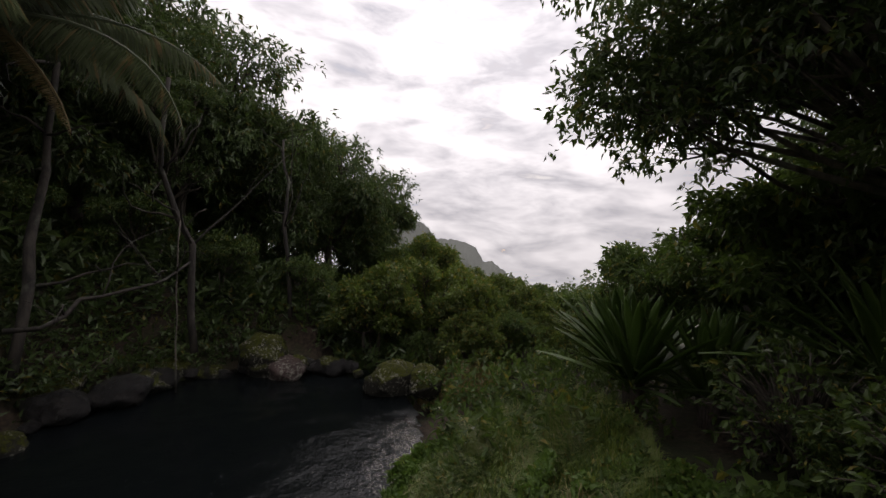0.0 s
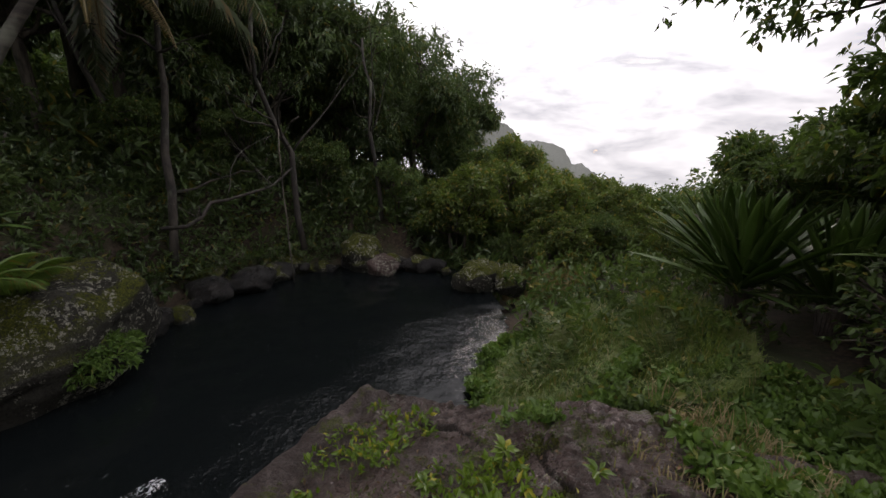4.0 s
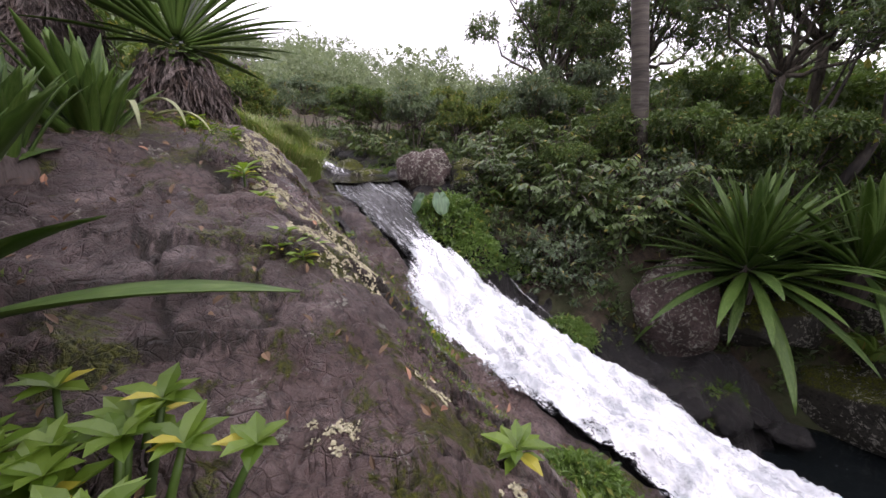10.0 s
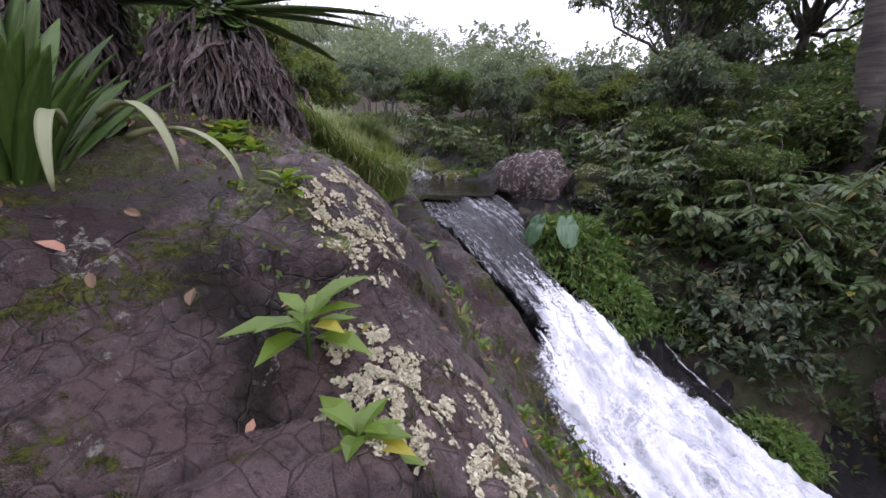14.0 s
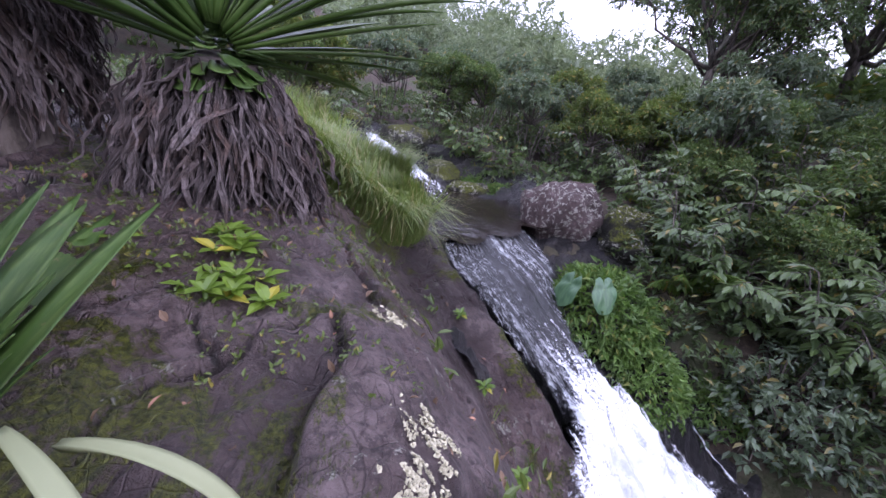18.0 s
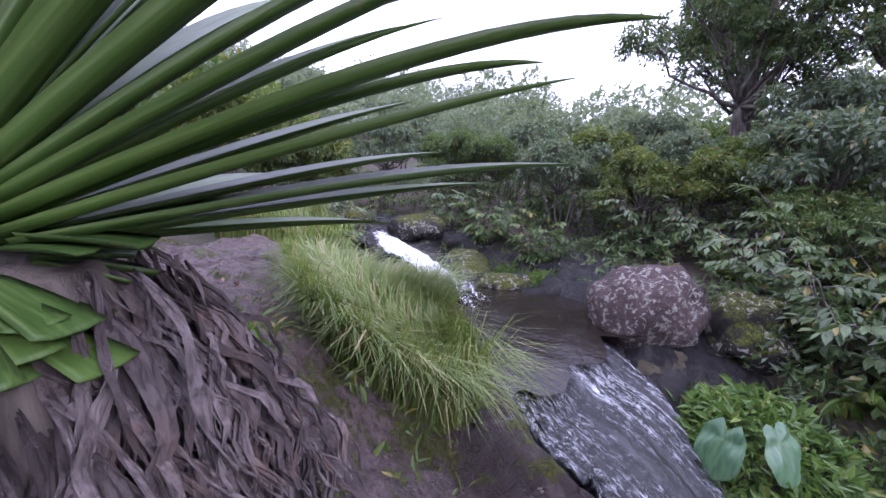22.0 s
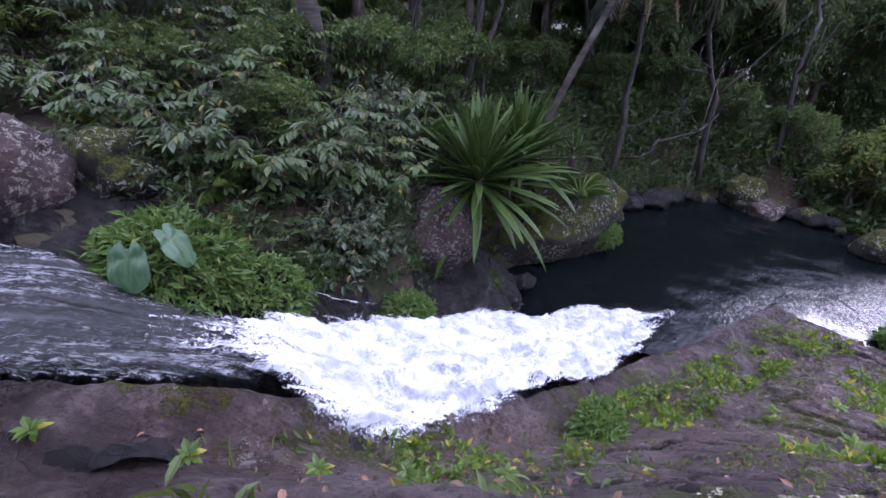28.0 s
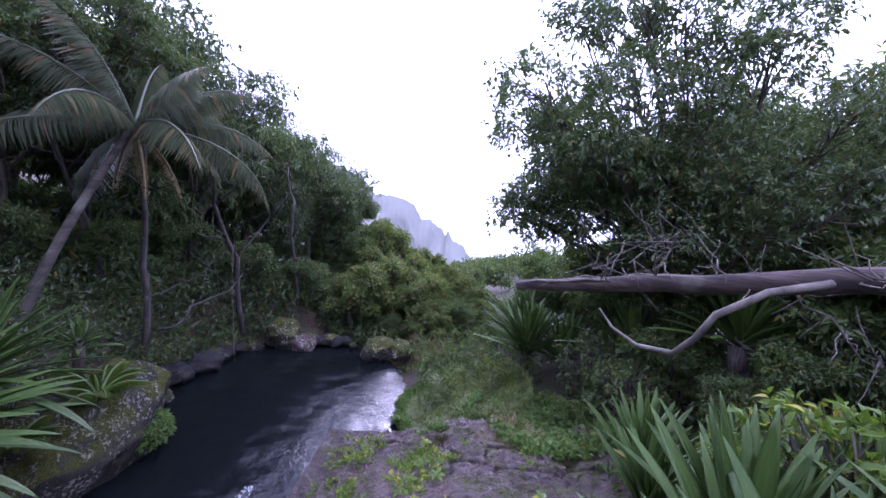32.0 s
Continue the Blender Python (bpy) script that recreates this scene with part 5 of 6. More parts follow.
palm("coconut_palm", (2.9, 3.9, 1.35), (3.92, 3.12, 3.42), 0.045, 17, 1.75, "young coconut palm with feather fronds leaning over the pool", 61, 3)
palm("tall_palm", (0.62, 5.3, 1.7), (0.0, 5.6, 6.6), 0.085, 14, 1.8, "tall slender palm with a ringed grey trunk", 62, 1)


# ---- ground cover ----
def scatter_cover(name, count, area, keep, size, per, material, label, seed, rise=0.12, hang=-0.5, thin=0.4):
    """Low leaves over a stretch of ground, in tufts."""
    rng = np.random.default_rng(seed)
    x = area[0] + (area[1] - area[0]) * rng.random(count)
    y = area[2] + (area[3] - area[2]) * rng.random(count)
    s, c = sc(x, y)
    ok = keep(x, y, s, c) & (np.array([noise.noise(Vector((a * 0.9, b * 0.9, seed))) for a, b in zip(x, y)]) > thin - 0.8)
    x, y, s, c = x[ok], y[ok], s[ok], c[ok]
    z = np.where((c > 0.5) & (c < 3.6) & (s > -1.5) & (s < 5.8), slab_z(s, c), land_z(x, y))
    h = rise * rng.random(len(x)) * (0.1 + 1.8 * np.array([noise.noise(Vector((a * 1.6, b * 1.6, seed + 3.0))) * 0.5 + 0.5 for a, b in zip(x, y)]))
    P = np.stack([x, y, z + h], -1)
    out = np.tile([0, 0, 1.0], (len(P), 1))
    v, f = sprigs(P, out, per, size[0], size[1], spread=1.1, hang=hang, rng=rng)
    return tagged(new(name, arrays_mesh(name, v, f, material)), label, "undergrowth", kind="stuff")


def far_bank(x, y, s, c):
    return (c < -0.75) & (pool_inside(x, y) > 1.22) & ((s < 6.5) | (c < -1.5))


def below(x, y, s, c):
    return (s > 6.4) & (pool_inside(x, y) > 1.25)


scatter_cover("undergrowth", 19000, (-2.5, 9, 2.5, 8), lambda x, y, s, c: far_bank(x, y, s, c) & (s > 0.6), (0.06, 0.026), 7, MAT_LEAF_DARK, "dark leafy undergrowth of the far bank", 81, 0.2, -0.1)
scatter_cover("undergrowth", 7000, (-7, 3, 5, 12), lambda x, y, s, c: (s < 0.7) & ((c < -0.85) | ((s < -0.9) & (c < -0.5)) | (s < -3.3) | ((s < -1.6) & (np.abs(c) > 0.4))), (0.05, 0.021), 7, MAT_LEAF_DARK, "dark undergrowth beside the upper pool", 82, 0.22, -0.1)
scatter_cover("undergrowth", 16000, (2, 14, -8, 2), lambda x, y, s, c: below(x, y, s, c), (0.08, 0.034), 5, MAT_LEAF_MID, "green scrub below the pool", 83, 0.5, -0.3)
scatter_cover("undergrowth", 10000, (-7, 4, -6, 4), lambda x, y, s, c: (c > 3.1) & (s < 6.5), (0.10, 0.045), 5, MAT_LEAF_MID, "leafy undergrowth of the near bank", 84, 0.3, -0.3)
scatter_cover("undergrowth", 12000, (4.5, 16, -3, 9), lambda x, y, s, c: (pool_inside(x, y) > 1.25) & (s > 4.5) & (c < 0.5), (0.15, 0.055), 5, MAT_LEAF_DARK, "dark undergrowth under the pool-side trees", 85, 0.5, -0.2)


scatter_cover("undergrowth", 9000, (2.2, 7.2, -0.2, 5), lambda x, y, s, c: (pool_inside(x, y) > 1.1) & (pool_inside(x, y) < 2.2) & (s > 3.2) & (c < -0.9), (0.075, 0.03), 5, MAT_LEAF_DARK, "dark leaves hanging over the shaded shore", 86, 0.35, 0.1)


def blades(name, spots, height, width, material, label, seed, lean=0.5, kind="stuff"):
    """Grass: each blade three bending steps to a point."""
    rng = np.random.default_rng(seed)
    n = len(spots)
    a = rng.random(n) * 6.283
    out = np.stack([np.cos(a), np.sin(a), 0 * a], -1)
    side = np.stack([-np.sin(a), np.cos(a), 0 * a], -1)
    h = height * (0.35 + 1.0 * rng.random(n) ** 1.4)[:, None]
    w = (width * (0.7 + 0.6 * rng.random(n)))[:, None]
    k = (lean * (0.15 + 1.1 * rng.random(n) ** 1.3))[:, None]
    up = np.array([[0, 0, 1.0]])
    p0 = spots - up * 0.03
    out = unit(out + rng.normal(0, 0.25, (n, 3)))
    p1 = p0 + up * h * 0.45 + out * h * k * 0.15
    p2 = p0 + up * h * 0.8 + out * h * k * 0.5
    p3 = p0 + up * h * (0.95 - 0.25 * k) + out * h * k * 1.0
    v = np.stack([p0 - side * w, p0 + side * w, p1 - side * w * 0.9, p1 + side * w * 0.9, p2 - side * w * 0.6, p2 + side * w * 0.6, p3], 1).reshape(-1, 3)
    f = np.array([[0, 1, 3], [0, 3, 2], [2, 3, 5], [2, 5, 4], [4, 5, 6]])
    faces = (np.arange(n)[:, None, None] * 7 + f[None]).reshape(-1, 3)
    return tagged(new(name, arrays_mesh(name, v, faces, material)), label, "grass", kind=kind)


def heap(n, centre, rx, ry, top, seed, turn=0.0):
    """Spots on a low mound, with its height above the land."""
    rng = np.random.default_rng(seed)
    r, a = np.sqrt(rng.random(n)), rng.random(n) * 6.283
    u, v = r * np.cos(a) * rx, r * np.sin(a) * ry
    g = radians(turn)
    x, y = centre[0] + u * math.cos(g) - v * math.sin(g), centre[1] + u * math.sin(g) + v * math.cos(g)
    z = np.array([land(p, q) for p, q in zip(x, y)]) + top * (1 - r ** 2)
    return np.stack([x, y, z], -1)


blades("grass", heap(5500, (2.25, -0.5), 0.85, 0.5, 0.04, 91, -40), 0.22, 0.0028, MAT_GRASS, "long tangled grass on the bank of the pool", 91, 1.0)
blades("grass", heap(6000, (2.3, -1.3), 1.1, 0.8, 0.05, 92, -40), 0.24, 0.0032, MAT_GRASS, "rough grass and weeds below the slab", 92, 0.9)
blades("grass", heap(12000, (-3.08, 4.22), 0.38, 0.46, 0.2, 93, 30), 0.29, 0.0028, MAT_GRASS, "thick grass clump on the bank of the upper pool", 93, 0.95)
blades("grass", heap(2500, (-3.3, 4.5), 0.4, 0.5, 0.15, 193, 30), 0.3, 0.003, MAT_GRASS, "grass behind the thick clump above the pool", 193, 1.0)
blades("grass", heap(3500, (-4.5, 5.5), 0.5, 0.6, 0.1, 94, 30), 0.32, 0.004, MAT_GRASS, "grass behind the upper pool", 94, 0.9)
blades("grass", heap(1600, (4.4, -1.4), 0.7, 0.5, 0.1, 95, 0), 0.4, 0.005, MAT_STRAW, "straw-coloured tall grass behind the pool outlet", 95, 0.5)
blades("grass", heap(700, (1.0, -0.75), 0.45, 0.4, 0.02, 96, 0), 0.2, 0.003, MAT_STRAW, "dry tussocks at the edge of the slab", 96, 0.7)


def weed_bed(name, n, centre, rx, ry, turn, size, material, label, seed, rise=0.22):
    """Small leafy weeds of uneven height through the grass."""
    rng = np.random.default_rng(seed)
    P = heap(n, centre, rx, ry, 0.03, seed, turn)
    tall = np.array([max(0.0, noise.noise(Vector((p[0] * 2.6, p[1] * 2.6, seed))) + 0.35) for p in P])
    P[:, 2] += rise * tall * rng.random(n)
    v, f = sprigs(P, np.tile([0, 0, 1.0], (n, 1)), 6, size[0], size[1], spread=1.1, hang=-0.1, rng=rng, fine=True)
    tagged(new(name, arrays_mesh(name, v, f, material)), label, "weeds", kind="stuff")


weed_bed("bank_weeds", 3400, (2.15, -0.5), 0.9, 0.55, -40, (0.042, 0.022), MAT_CRESS, "green leafy weeds through the grass of the bank", 97)
weed_bed("bank_weeds", 2600, (2.35, -1.2), 1.1, 0.8, -40, (0.05, 0.026), MAT_LEAF_MID, "green leafy weeds beside the agaves below the slab", 98)
weed_bed("bank_weeds", 2200, (0.95, -1.3), 0.9, 0.7, -40, (0.05, 0.028), MAT_CRESS, "leafy weeds along the path", 99)


# ---- creepers, herbs, ferns on the banks ----
def cushion(at, radii, label, seed, n=420, leaf=(0.045, 0.016), material=None):
    """A dome of creeping plants over a core of stems."""
    rng = np.random.default_rng(seed)
    root = thing("creeper_cushion", at, label, "creeper", "creepers by the water")
    d = unit(rng.normal(0, 1, (n, 3)))
    d[:, 2] = np.abs(d[:, 2]) * 1.0 - 0.25
    r = 0.86 + 0.2 * rng.random(n) + 0.12 * np.array([noise.noise(Vector(q) * 2.5 + Vector(at)) for q in d])
    P = d * r[:, None] * np.array(radii)
    v, f = sprigs(P, d, 9, leaf[0], leaf[1], spread=0.9, hang=0.15, rng=rng)
    part("foliage", arrays_mesh("foliage", v, f, material or MAT_CRESS), root)
    stems = [(curve_points((0, 0, -0.1), P[i] * 0.92, (0, 0, 0.05), 4), [0.006, 0.005, 0.004, 0.003]) for i in range(0, n, 14)]
    part("stemwork", tubes_mesh("stemwork", stems, MAT_BARK, 5, 0.1), root)
    return root


cushion((-1.5, 4.62, 1.32), (0.42, 0.38, 0.4), "bright green creeper cushion hanging beside the cascade lip", 101, 620, (0.06, 0.02))
cushion((-1.2, 4.35, 1.05), (0.3, 0.3, 0.35), "bright green creeper hanging over the wet rock", 102, 380)
cushion((-0.7, 4.5, 0.95), (0.28, 0.26, 0.24), "round creeper cushion above the white water", 103, 360)
cushion((0.62, 3.58, 0.2), (0.34, 0.24, 0.2), "low creeper cushion at the water's edge under the agave", 104, 420)
cushion((2.62, 2.75, 0.2), (0.28, 0.18, 0.2), "creeper tuft on the flank of the mossy boulder", 105, 260)
cushion((-0.35, 3.85, 0.55), (0.22, 0.2, 0.16), "small creeper cushion on the wet bank", 106, 240)
cushion((-0.6, 2.3, 0.5), (0.22, 0.12, 0.08), "creeper mat along the slab's edge over the cascade", 107, 300)


for i, (g, c) in enumerate([(-1.2, -0.72), (-1.55, -0.6), (-0.85, -0.85)]):
    x, y = (float(v) for v in xy(g, c))
    cushion((x, y, 1.78), (0.16, 0.11, 0.07), "low green creeper mat at the edge of the upper pool", 480 + i, 160)


def bigleaf_shrub(at, size, label, seed, material=None, leaf=(0.052, 0.024), n=260):
    """Drooping broad leaves in whorls on arching stems."""
    rng = np.random.default_rng(seed)
    root = thing("broadleaf_shrub", at, label, "shrub", "shrubs of the banks")
    tips = unit(rng.normal(0, 1, (n, 3)) + np.array([0, -0.25, 0.5])) * (0.55 + 0.5 * rng.random((n, 1))) * np.array(size)
    runs = [(curve_points((rng.normal(0, 0.06), rng.normal(0, 0.06), -0.3), tips[i], (0, 0, 0.08), 5), [0.011, 0.009, 0.007, 0.005, 0.003]) for i in range(n)]
    part("stemwork", tubes_mesh("stemwork", runs, MAT_BARK, 5, 0.1), root)
    v, f = sprigs(tips, unit(tips + np.array([0, 0, 0.1])), 9, leaf[0], leaf[1], spread=0.9, hang=0.35, rng=rng, droop=0.3, fine=True)
    part("foliage", arrays_mesh("foliage", v, f, material or MAT_LEAF_DARK), root)


bigleaf_shrub((-0.35, 4.4, 1.0), (0.48, 0.42, 0.45), "dark broad-leaved shrub drooping over the wet bank", 111, MAT_LEAF_BLUE)
bigleaf_shrub((0.15, 4.7, 1.2), (0.55, 0.45, 0.65), "dark broad-leaved shrub behind the upright boulder", 112)
bigleaf_shrub((0.75, 4.9, 1.5), (0.6, 0.5, 0.6), "leafy shrub at the palm's foot", 114, MAT_LEAF_BLUE)
bigleaf_shrub((-0.5, 6.0, 1.7), (0.5, 0.45, 0.4), "leafy shrub behind the boulders", 115, MAT_LEAF_BLUE)
bigleaf_shrub((1.9, 4.3, 1.3), (0.5, 0.4, 0.5), "leafy shrub behind the second agave", 116, MAT_LEAF_MID)
bigleaf_shrub((-1.9, 0.2, 1.8), (0.5, 0.45, 0.45), "leafy shrub in the agave thicket", 117, MAT_LEAF_LIME)
bigleaf_shrub((1.2, -2.4, 0.8), (0.6, 0.5, 0.5), "leafy shrub beside the large agaves", 118, MAT_LEAF_MID)
bigleaf_shrub((0.4, -2.0, 0.9), (0.5, 0.5, 0.4), "leafy weeds on the near bank", 119, MAT_LEAF_MID)


def sapling(at, height, reach, stems, label, seed, material, leaf=(0.085, 0.036)):
    """Thin arching stems; each twig carries leaves in two flat rows, so that the plant stands in tiers."""
    rng = np.random.default_rng(seed)
    root = thing("sapling", at, label, "shrub", "leafy saplings of the far bank")
    up = np.array([0, 0, 1.0])
    bases, ways, sizes = [], [], []
    for k in range(stems):
        g = 6.283 * (k + 0.7 * rng.random()) / stems
        out = np.array((math.cos(g), math.sin(g), 0.0))
        tip = out * reach * (0.35 + 0.65 * rng.random()) + up * height * (0.55 + 0.45 * rng.random())
        stem = curve_points((0.03 * out[0], 0.03 * out[1], -0.12), tip, up * 0.12 * height, 8, 0.012, seed + k)
        branch = part("stem", tubes_mesh("sapling_stem", [(stem, list(np.linspace(0.0075, 0.003, 8)))], MAT_TWIG, 5, 0.1), root)
        for j in range(9):
            p = np.array(stem[2 + (j * 5) // 8])
            a = g + (j % 2 - 0.5) * 2.6 + rng.normal(0, 0.5)
            way = unit(np.array((math.cos(a), math.sin(a), 0.12 + 0.25 * rng.normal())))
            length = reach * (0.3 + 0.3 * rng.random())
            q = p + way * length - up * length * 0.22
            part("twig", tubes_mesh("sapling_twig", [(curve_points(p, q, up * length * 0.08, 4, 0.006, seed * 7 + k * 11 + j), [0.003, 0.0025, 0.002, 0.0012])], MAT_TWIG, 4, 0.0), branch)
            side = np.cross(way, up)
            m = 11
            for i in range(m):
                t = 0.25 + 0.75 * i / (m - 1)
                bases.append(p + (q - p) * t + up * length * 0.08 * math.sin(3.14 * t))
                ways.append(way * (0.55 + 0.9 * (i == m - 1)) + side * (1 if i % 2 else -1) * (i < m - 1) - up * (0.25 + 0.2 * rng.random()) + rng.normal(0, 0.14, 3))
                sizes.append(0.7 + 0.5 * rng.random())
    L = leaf[0] * np.array(sizes)
    v, f = leaf_cloud(np.array(bases), np.array(ways), np.tile(up, (len(bases), 1)), L, L * leaf[1] / leaf[0], 0.22, 0.16, fine=True)
    part("foliage", arrays_mesh("foliage", v, f, material), root)


for i, (s, c, h, r, n) in enumerate([(0.9, -1.25, 0.5, 0.34, 6), (1.35, -1.2, 0.42, 0.34, 6), (1.75, -1.3, 0.6, 0.42, 7), (2.15, -1.25, 0.45, 0.36, 6), (1.2, -1.75, 0.7, 0.46, 7), (1.75, -1.8, 0.75, 0.46, 7), (2.3, -1.75, 0.7, 0.44, 7), (0.5, -1.6, 0.5, 0.36, 6), (0.75, -2.1, 0.7, 0.46, 7),
                                   (1.4, -2.4, 0.85, 0.5, 8), (2.1, -2.4, 0.9, 0.5, 8), (2.8, -2.2, 0.75, 0.45, 7), (0.1, -2.2, 0.6, 0.44, 7), (-0.5, -1.9, 0.55, 0.4, 6), (-0.9, -2.4, 0.75, 0.48, 7), (0.3, -3.0, 0.9, 0.55, 8), (-0.4, -3.1, 0.9, 0.55, 8), (-1.5, -1.8, 0.55, 0.4, 6), (1.1, -3.2, 1.0, 0.55, 8), (1.9, -3.3, 1.0, 0.55, 8), (3.4, -2.6, 0.8, 0.5, 7), (2.7, -3.2, 1.0, 0.55, 8), (-1.1, -0.95, 0.35, 0.3, 5), (-1.7, -0.8, 0.45, 0.32, 6), (-2.3, -0.75, 0.5, 0.36, 6), (-2.0, 0.75, 0.4, 0.32, 6), (-2.7, 0.7, 0.55, 0.4, 6), (-2.7, -1.2, 0.7, 0.45, 7), (-3.4, -0.3, 0.6, 0.45, 7)]):
    x, y = (float(v) for v in xy(s, c))
    sapling((x, y, land(x, y)), h, r, n, "leafy sapling with arching stems and glossy leaves in tiers", 500 + i, (MAT_LEAF_DARK, MAT_LEAF_MID)[(i * 7 // 3) % 2], ((0.058 if s < 0.6 else 0.07) + 0.01 * (i % 3), (0.025 if s < 0.6 else 0.031) + 0.004 * (i % 2)))


def herb(at, size, n, label, seed, material=None, ratio=0.48, lift=0.8):
    """A rosette of pointed leaves on short stalks."""
    rng = np.random.default_rng(seed)
    root = thing("herb", at, label, "herb", "small plants on the rock")
    a = np.arange(n) * 2.4 + rng.normal(0, 0.3, n)
    w = np.stack([np.cos(a), np.sin(a), lift * (0.3 + 0.9 * np.arange(n) / n)], -1)
    base = np.stack([0.1 * size * np.cos(a), 0.1 * size * np.sin(a), size * 0.5 * np.arange(n) / n], -1)
    L = size * (0.7 + 0.5 * rng.random(n))
    v, f = leaf_cloud(base, w, np.tile([0, 0, 1.0], (n, 1)), L, L * ratio, 0.35, 0.18, fine=True)
    part("foliage", arrays_mesh("foliage", v, f, material or MAT_LEAF_LIME), root)
    part("stem", tubes_mesh("stem", [([(0, 0, -0.03), (0, 0, size * 0.3), (0, 0, size * 0.6)], [size * 0.05, size * 0.04, size * 0.02])], MAT_CRESS, 5), root)
    return root


rng_h = np.random.default_rng(121)
HERBS = [(-1.87, 1.9, 0.055, "yellow"), (-1.98, 1.98, 0.075, "lime"), (-0.99, 1.39, 0.07, "lime"), (-0.47, 0.85, 0.07, "lime"), (-1.63, 1.65, 0.05, "lime"), (-1.68, 1.69, 0.05, "lime"), (-1.6, 1.69, 0.045, "lime"), (-1.66, 1.62, 0.045, "lime"), (-1.59, 1.62, 0.05, "lime"), (-1.64, 1.72, 0.04, "lime"), (-2.16, 2.2, 0.05, "lime"), (-0.6, 1.5, 0.07, "lime"), (-0.3, 1.2, 0.08, "lime"), (0.1, 0.9, 0.1, "lime"), (0.35, 1.0, 0.09, "lime"), (0.6, 0.7, 0.1, "lime"), (0.8, 0.5, 0.09, "lime"), (0.4, 0.55, 0.11, "lime"), (0.15, 1.35, 0.06, "lime"), (0.75, 1.05, 0.07, "lime"), (1.1, 0.6, 0.08, "lime"), (-0.5, 1.0, 0.07, "lime"), (-1.5, 2.6, 0.04, "lime"), (-1.9, 3.1, 0.04, "lime"), (-2.1, 3.4, 0.04, "lime"), (-1.7, 2.9, 0.04, "lime"), (-2.3, 3.7, 0.04, "lime"), (1.2, 0.2, 0.1, "lime"), (0.9, -0.1, 0.09, "lime")]
for i, (x, y, k, kind) in enumerate(HERBS):
    herb((x, y, land(x, y) + 0.02), k * (0.62 if x > -0.7 else 1.0), 11 + int(5 * rng_h.random()), "small bright green herb rooted in a crack of the rock", 130 + i)


def lime_clump(at, size, n, label, seed):
    """Fleshy yellow-green leaves on knotty stems, in many rosettes."""
    rng = np.random.default_rng(seed)
    root = thing("fleshy_herb", at, label, "herb", "fleshy herbs on the rock")
    V, F, off, runs = [], [], 0, []
    for i in range(n):
        p = np.array([rng.normal(0, size[0]), rng.normal(0, size[1]), size[2] * (0.2 + 0.8 * rng.random())])
        runs.append((curve_points((p[0] * 0.6, p[1] * 0.6, -0.1), p, (0, 0, 0), 4), [0.008, 0.007, 0.006, 0.005]))
        m = 9
        a = np.arange(m) * 2.4 + rng.random() * 6
        w = np.stack([np.cos(a), np.sin(a), 0.25 + 0.8 * np.arange(m) / m], -1)
        L = 0.052 * (0.7 + 0.5 * rng.random(m))
        v, f = leaf_cloud(np.tile(p, (m, 1)), w, np.tile([0, 0, 1.0], (m, 1)), L, L * 0.5, 0.25, 0.15, fine=True)
        V.append(v)
        F.append(f + off)
        off += len(v)
    part("foliage", arrays_mesh("foliage", np.concatenate(V), np.concatenate(F), MAT_LEAF_LIME), root)
    part("stemwork", tubes_mesh("stemwork", runs, MAT_CRESS, 5, 0.1), root)


lime_clump((-2.86, 2.72, 2.1), (0.075, 0.07, 0.1), 51, "fleshy lime-green herb at the foot of the old agave", 141)
lime_clump((-1.42, 0.82, 1.42), (0.09, 0.09, 0.12), 33, "fleshy lime-green herb before the agave on the slab", 142)
lime_clump((-1.15, 0.5, 1.15), (0.12, 0.1, 0.12), 45, "fleshy lime-green herb at the edge of the thicket", 143)
lime_clump((-1.48, 0.72, 1.5), (0.1, 0.08, 0.1), 39, "lime-green herb spreading at the thicket's foot", 145)
lime_clump((-1.38, 0.64, 1.42), (0.1, 0.08, 0.09), 39, "lime-green herb on the lower slab beside the agaves", 146)
lime_clump((-1.55, 0.9, 1.58), (0.09, 0.08, 0.12), 33, "lime-green herb before the agave leaves", 147)
lime_clump((-2.72, 2.6, 2.06), (0.075, 0.05, 0.1), 39, "lime-green herb spreading along the skirt of dead leaves", 148)
lime_clump((-2.55, 1.55, 2.12), (0.1, 0.1, 0.14), 21, "fleshy herb under the agaves", 144)


